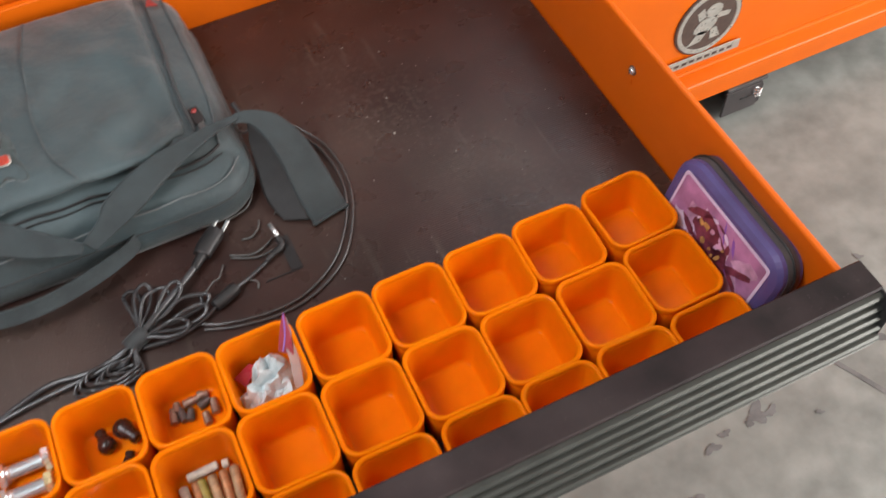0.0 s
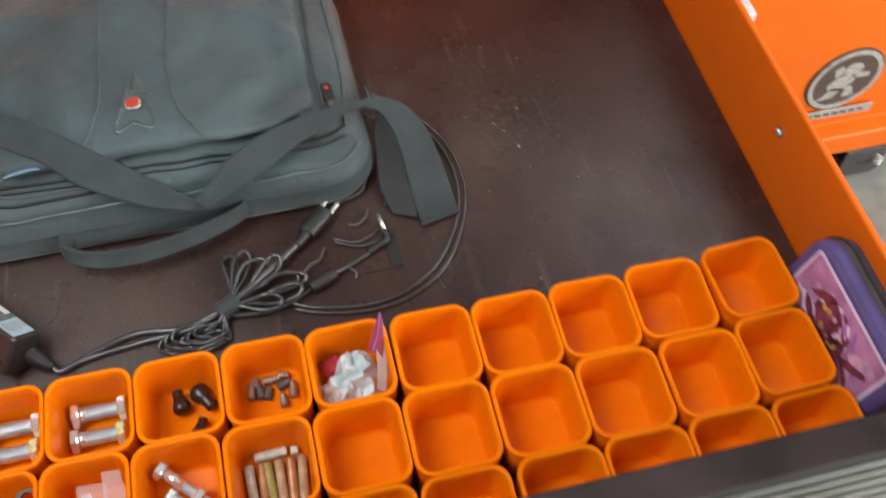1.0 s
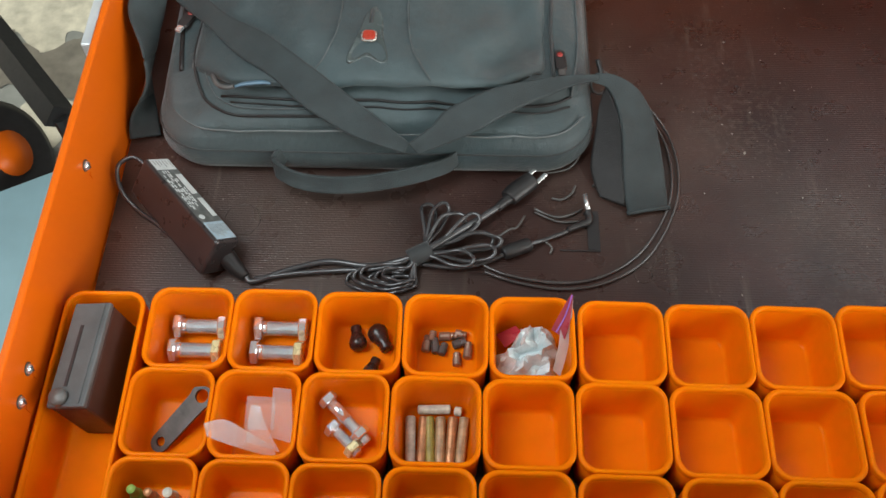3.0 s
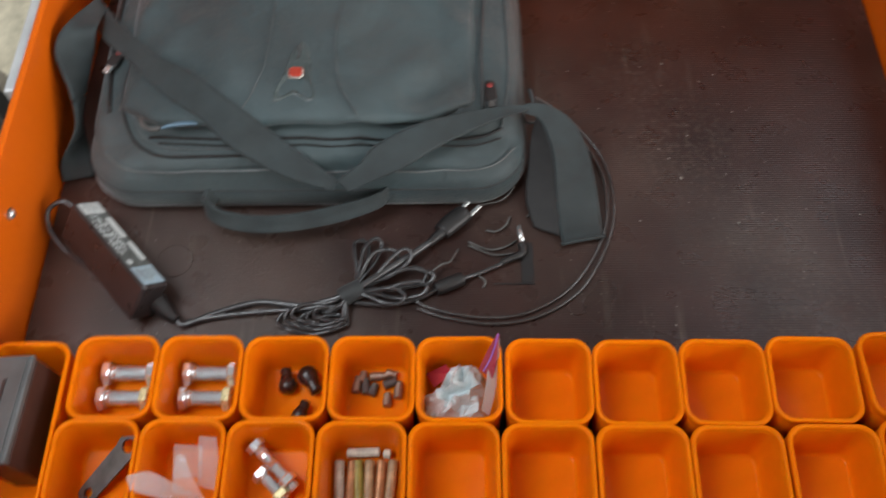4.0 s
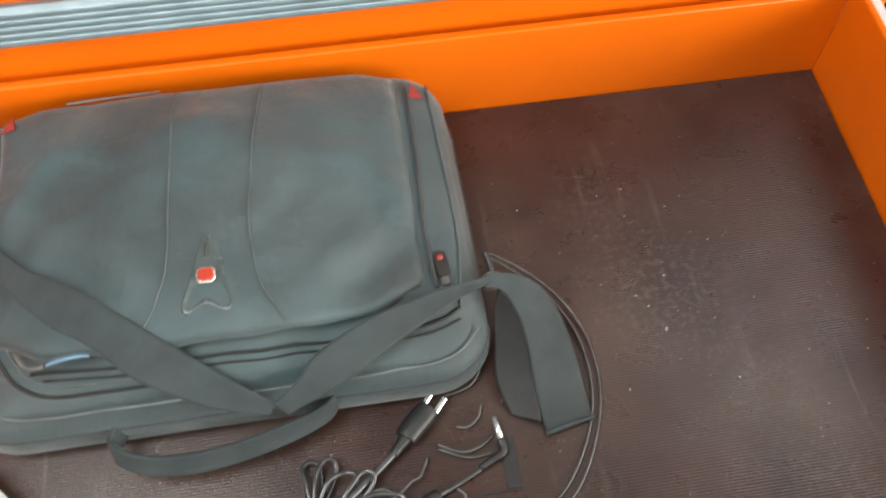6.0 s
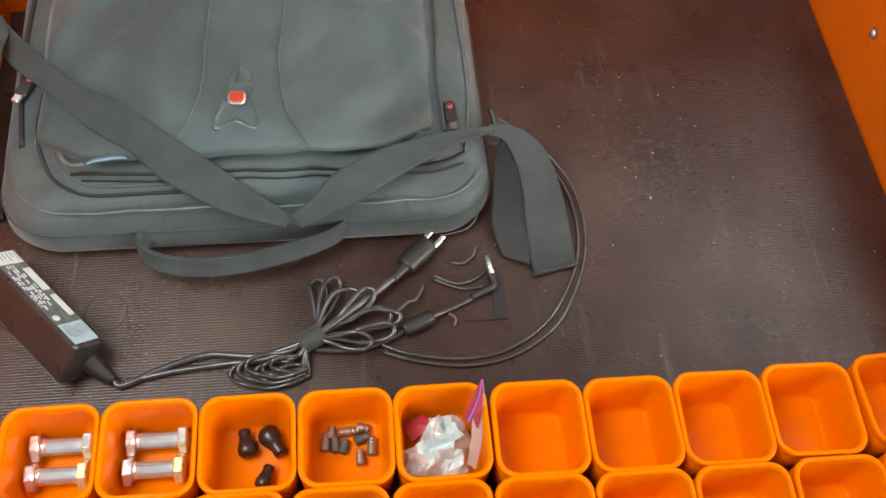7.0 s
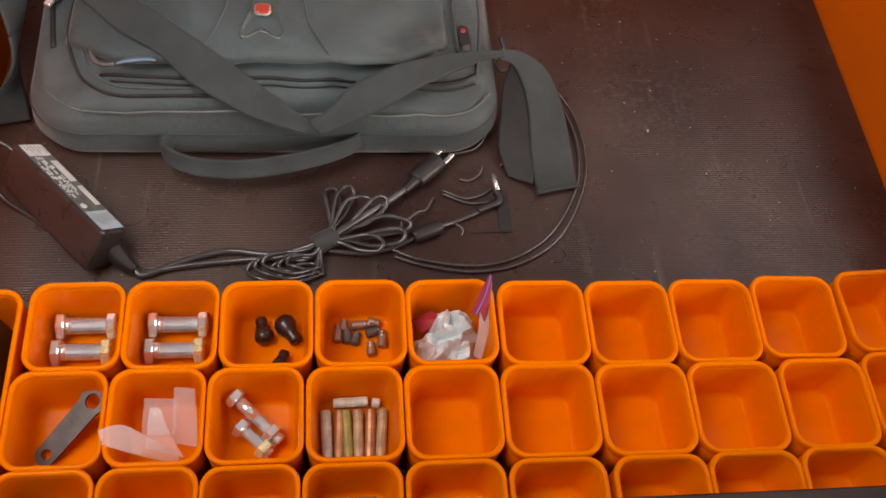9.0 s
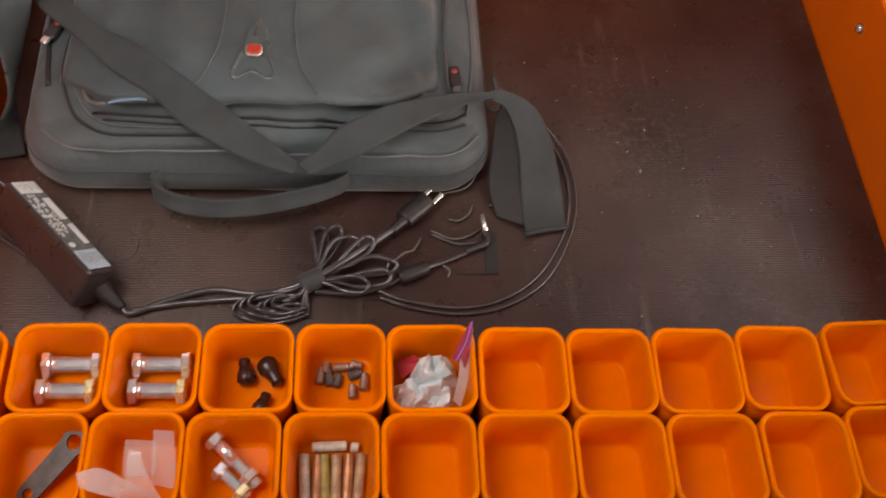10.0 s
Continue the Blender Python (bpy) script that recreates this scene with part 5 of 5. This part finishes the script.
zb = thing("zip_bag", "small clear zip bag of white parts with a red seal strip", "plastic bag")
tri = crumple(x - 0.005, y - 0.003, 0.029, 0.027, 0.046, 2.4)
for vtx in tri.verts:
    u = (vtx.co.y - (y - 0.003)) / 0.025
    if u > 0:
        vtx.co.x = (x + 0.004) + (vtx.co.x - (x - 0.006)) * (1 - 0.55 * u)
        vtx.co.z += 0.012 * u
part("wrapping", tri, WHITE_PLASTIC, zb, "crumpled milky white wrapping")
film = ribbon([(x + 0.019, y - 0.020, 0.030), (x + 0.023, y - 0.004, 0.045), (x + 0.025, y + 0.012, 0.052), (x + 0.029, y + 0.030, 0.060)], [(x + 0.026, y - 0.024, 0.026), (x + 0.031, y - 0.008, 0.040), (x + 0.034, y + 0.010, 0.050), (x + 0.0355, y + 0.032, 0.064)], 0.0006, 6)
part("film", film, FILM, zb, "clear film")
red = ribbon([(x + 0.017, y + 0.010, 0.050), (x + 0.024, y + 0.022, 0.058), (x + 0.0335, y + 0.036, 0.068)], [(x + 0.029, y + 0.002, 0.047), (x + 0.033, y + 0.016, 0.056), (x + 0.0352, y + 0.034, 0.067)], 0.0009, 6)
part("seal_strip", red, RED_FILM, zb, "red zip seal strip")
part("seal_line", tube([(x + 0.021, y + 0.007, 0.0512), (x + 0.0285, y + 0.019, 0.0588), (x + 0.0340, y + 0.0345, 0.0688)], 0.0007, 6, 6), VIOLET, zb)
part("red_fold", loft([[(x - 0.030, y + 0.018, 0.020), (x - 0.012, y + 0.026, 0.022), (x - 0.006, y + 0.014, 0.030), (x - 0.022, y + 0.004, 0.022)], [(x - 0.030, y + 0.018, 0.0206), (x - 0.012, y + 0.026, 0.0226), (x - 0.006, y + 0.014, 0.0306), (x - 0.022, y + 0.004, 0.0226)]]), RED_FILM, zb)

# flat link with an eye
x, y = ROW2[0]
bm = bmesh.new()
n = 20
L, W, R = 0.066, 0.0100, 0.0110
outer = []
for i in range(n + 1):
    a = radians(-120 + 240 * i / n)
    outer.append((L / 2 - 0.006 + R * math.cos(a), R * math.sin(a)))
outer += [(-L / 2 + 0.006, W * 0.85)]
for i in range(9):
    a = radians(90 + 180 * i / 8)
    outer.append((-L / 2 + 0.007 + W * 0.85 * math.cos(a), W * 0.85 * math.sin(a)))
outer += [(-L / 2 + 0.006, -W * 0.85)]


def holed_plate(outer, holes, t):
    bm = bmesh.new()
    loops = [outer] + holes
    edges = []
    for lp in loops:
        vs = [bm.verts.new((px, py, 0)) for px, py in lp]
        edges += [bm.edges.new((vs[i], vs[(i + 1) % len(vs)])) for i in range(len(vs))]
    bmesh.ops.triangle_fill(bm, edges=edges, use_beauty=True)
    up = bmesh.ops.extrude_face_region(bm, geom=list(bm.faces))
    for e in up["geom"]:
        if isinstance(e, bmesh.types.BMVert):
            e.co.z += t
    return bm


hole = [(L / 2 - 0.006 + 0.0062 * math.cos(a), 0.0062 * math.sin(a)) for a in [k * math.pi / 10 for k in range(20)]]
hole2 = [(-L / 2 + 0.008 + 0.0042 * math.cos(a), 0.0042 * math.sin(a)) for a in [k * math.pi / 8 for k in range(16)]]
ln = link("steel_link", holed_plate(outer, [hole, hole2], 0.003), LINK_STEEL)
ln.matrix_world = Matrix.Translation((x + 0.002, y + 0.006, 0.0165)) @ Matrix.Rotation(radians(47), 4, "Z") @ Matrix.Rotation(radians(-18), 4, "Y")
tagged(ln, "flat grey steel link with an eye at each end", "metal link")

# frosted plastic scraps
x, y = ROW2[1]
sc = thing("plastic_scraps", "folded frosted polythene scraps in an orange bin", "plastic film")


def curl(e0, e1):
    return ribbon(e0, e1, 0.0007, 6)


part("scrap", curl([(x - 0.040, y - 0.011, 0.058), (x - 0.024, y - 0.006, 0.054), (x - 0.006, y - 0.012, 0.042), (x + 0.012, y - 0.018, 0.026)], [(x - 0.036, y - 0.022, 0.056), (x - 0.020, y - 0.025, 0.048), (x - 0.002, y - 0.026, 0.032), (x + 0.016, y - 0.026, 0.018)]), POLY, sc)
part("scrap", curl([(x - 0.010, y - 0.016, 0.028), (x - 0.009, y + 0.000, 0.036), (x - 0.007, y + 0.012, 0.042)], [(x + 0.018, y - 0.022, 0.022), (x + 0.006, y - 0.002, 0.038), (x + 0.001, y + 0.011, 0.042)]), POLY, sc)
part("scrap", curl([(x + 0.006, y - 0.006, 0.012), (x + 0.008, y + 0.012, 0.028), (x + 0.010, y + 0.028, 0.042)], [(x + 0.027, y - 0.012, 0.016), (x + 0.027, y + 0.008, 0.030), (x + 0.026, y + 0.026, 0.044)]), POLY, sc)
part("scrap", curl([(x - 0.018, y + 0.002, 0.008), (x - 0.017, y + 0.014, 0.016), (x - 0.015, y + 0.026, 0.026)], [(x + 0.008, y + 0.002, 0.008), (x + 0.009, y + 0.014, 0.016), (x + 0.010, y + 0.025, 0.026)]), POLY, sc)

# longer bolts
x, y = ROW2[2]
bolt((x - 0.021, y + 0.028, 0.026), (x + 0.018, y - 0.009, 0.016), 0.0052, 0.0088, 0.74, "long zinc hex bolt lying across an orange bin", STEEL, 0.5)
bolt((x - 0.016, y + 0.007, 0.013), (x + 0.010, y - 0.018, 0.0125), 0.0052, 0.0088, 0.72, "long zinc hex bolt lying across an orange bin")

# small rods standing in rows
x, y = ROW2[3]
for k, (dx, mt, tilt) in enumerate(((-0.0215, KHAKI, 2), (-0.0125, COPPER, -2), (-0.0045, OLIVE, 3), (0.0035, TAN, 0), (0.012, COPPER, -3), (0.0205, TAN, -5))):
    a = Vector((x + dx, y - 0.023, FLOOR_Z + 0.0045))
    b = Vector((x + dx + 0.042 * math.sin(radians(-tilt)), y + 0.0185, FLOOR_Z + 0.0080))
    LL = (b - a).length
    rd = thing("metal_rod", "small worn coppery rod lying in an orange bin", "rod", along(a, b), group="rods in the bin")
    part("shaft", lathe([(0.0015, 0), (0.0040, 0.0004), (0.0044, 0.0014), (0.0044, LL * 0.3), (0.0041, LL * 0.33), (0.0044, LL * 0.4), (0.0044, LL - 0.0012), (0.0038, LL - 0.0003), (0.0015, LL)], 12), mt, rd, smooth=False)
for p, q in (((x - 0.017, y + 0.0245, 0.012), (x + 0.012, y + 0.0255, 0.012)), ((x + 0.015, y + 0.0245, 0.0115), (x + 0.022, y + 0.0235, 0.0115))):
    LL = (Vector(q) - Vector(p)).length
    rd = thing("metal_rod", "small pale worn rod lying across an orange bin", "rod", along(p, q), group="rods in the bin")
    part("shaft", lathe([(0.0015, 0), (0.0038, 0.0005), (0.0042, 0.0014), (0.0042, LL - 0.0012), (0.0036, LL - 0.0003), (0.0015, LL)], 12), KHAKI, rd)

x, y = ROW3[0]
for dx, dy, mt, r in ((-0.020, 0.016, GREEN, 0.0055), (-0.006, 0.014, COPPER, 0.0050), (0.010, 0.014, KHAKI, 0.0060), (-0.014, 0.000, OLIVE, 0.0045), (0.004, -0.002, KHAKI, 0.0045)):
    t = link("plastic_fitting", lathe([(r * 0.4, 0), (r, 0.0006), (r, 0.022), (r * 0.7, 0.024), (r * 0.7, 0.037), (r * 0.3, 0.038)], 12), mt)
    t.matrix_world = Matrix.Translation((x + dx, y + dy, FLOOR_Z + 0.0005)) @ Matrix.Rotation(radians(0), 4, "X")
    tagged(t, "small coloured plastic fitting standing in an orange bin", "fitting", "fittings in the bin")
x, y = ROW3[3]
for k in range(5):
    t = link("wood_strip", box(-0.003, -0.020, 0, 0.003, 0.020, 0.005, 0.0008), RUST)
    t.matrix_world = Matrix.Translation((x - 0.014 + k * 0.008, y + 0.004, FLOOR_Z + 0.0125 + 0.0006 * (k % 2))) @ Matrix.Rotation(radians(-6 + 4 * k), 4, "Z") @ Matrix.Rotation(radians(36), 4, "X")
    tagged(t, "short brown strip leaning in an orange bin", "strip", "strips in the bin")

# grey box with a slotted lid in the long bin
gb = thing("slotted_box", "dark grey plastic box with a slotted lid and round knob", "box", Matrix.Translation((-0.4085, 0.0070, 0.0072)) @ Matrix.Rotation(radians(-2), 4, "Z") @ Matrix.Rotation(radians(-11), 4, "Y"))
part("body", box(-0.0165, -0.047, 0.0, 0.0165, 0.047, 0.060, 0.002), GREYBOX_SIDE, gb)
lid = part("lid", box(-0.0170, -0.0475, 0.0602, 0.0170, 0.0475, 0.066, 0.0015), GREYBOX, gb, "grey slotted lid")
part("slot", box(-0.0055, -0.030, 0.0661, -0.0025, 0.026, 0.0666), BLACK, lid)
part("rim", box(0.010, -0.045, 0.0661, 0.0125, 0.045, 0.0670), GREYBOX, lid)
part("knob", lathe([(0.0005, 0.066), (0.0075, 0.066), (0.0078, 0.070), (0.0066, 0.0725), (0.0005, 0.073)], 18, Matrix.Translation((-0.006, -0.040, 0))), DULL, lid, smooth=True)
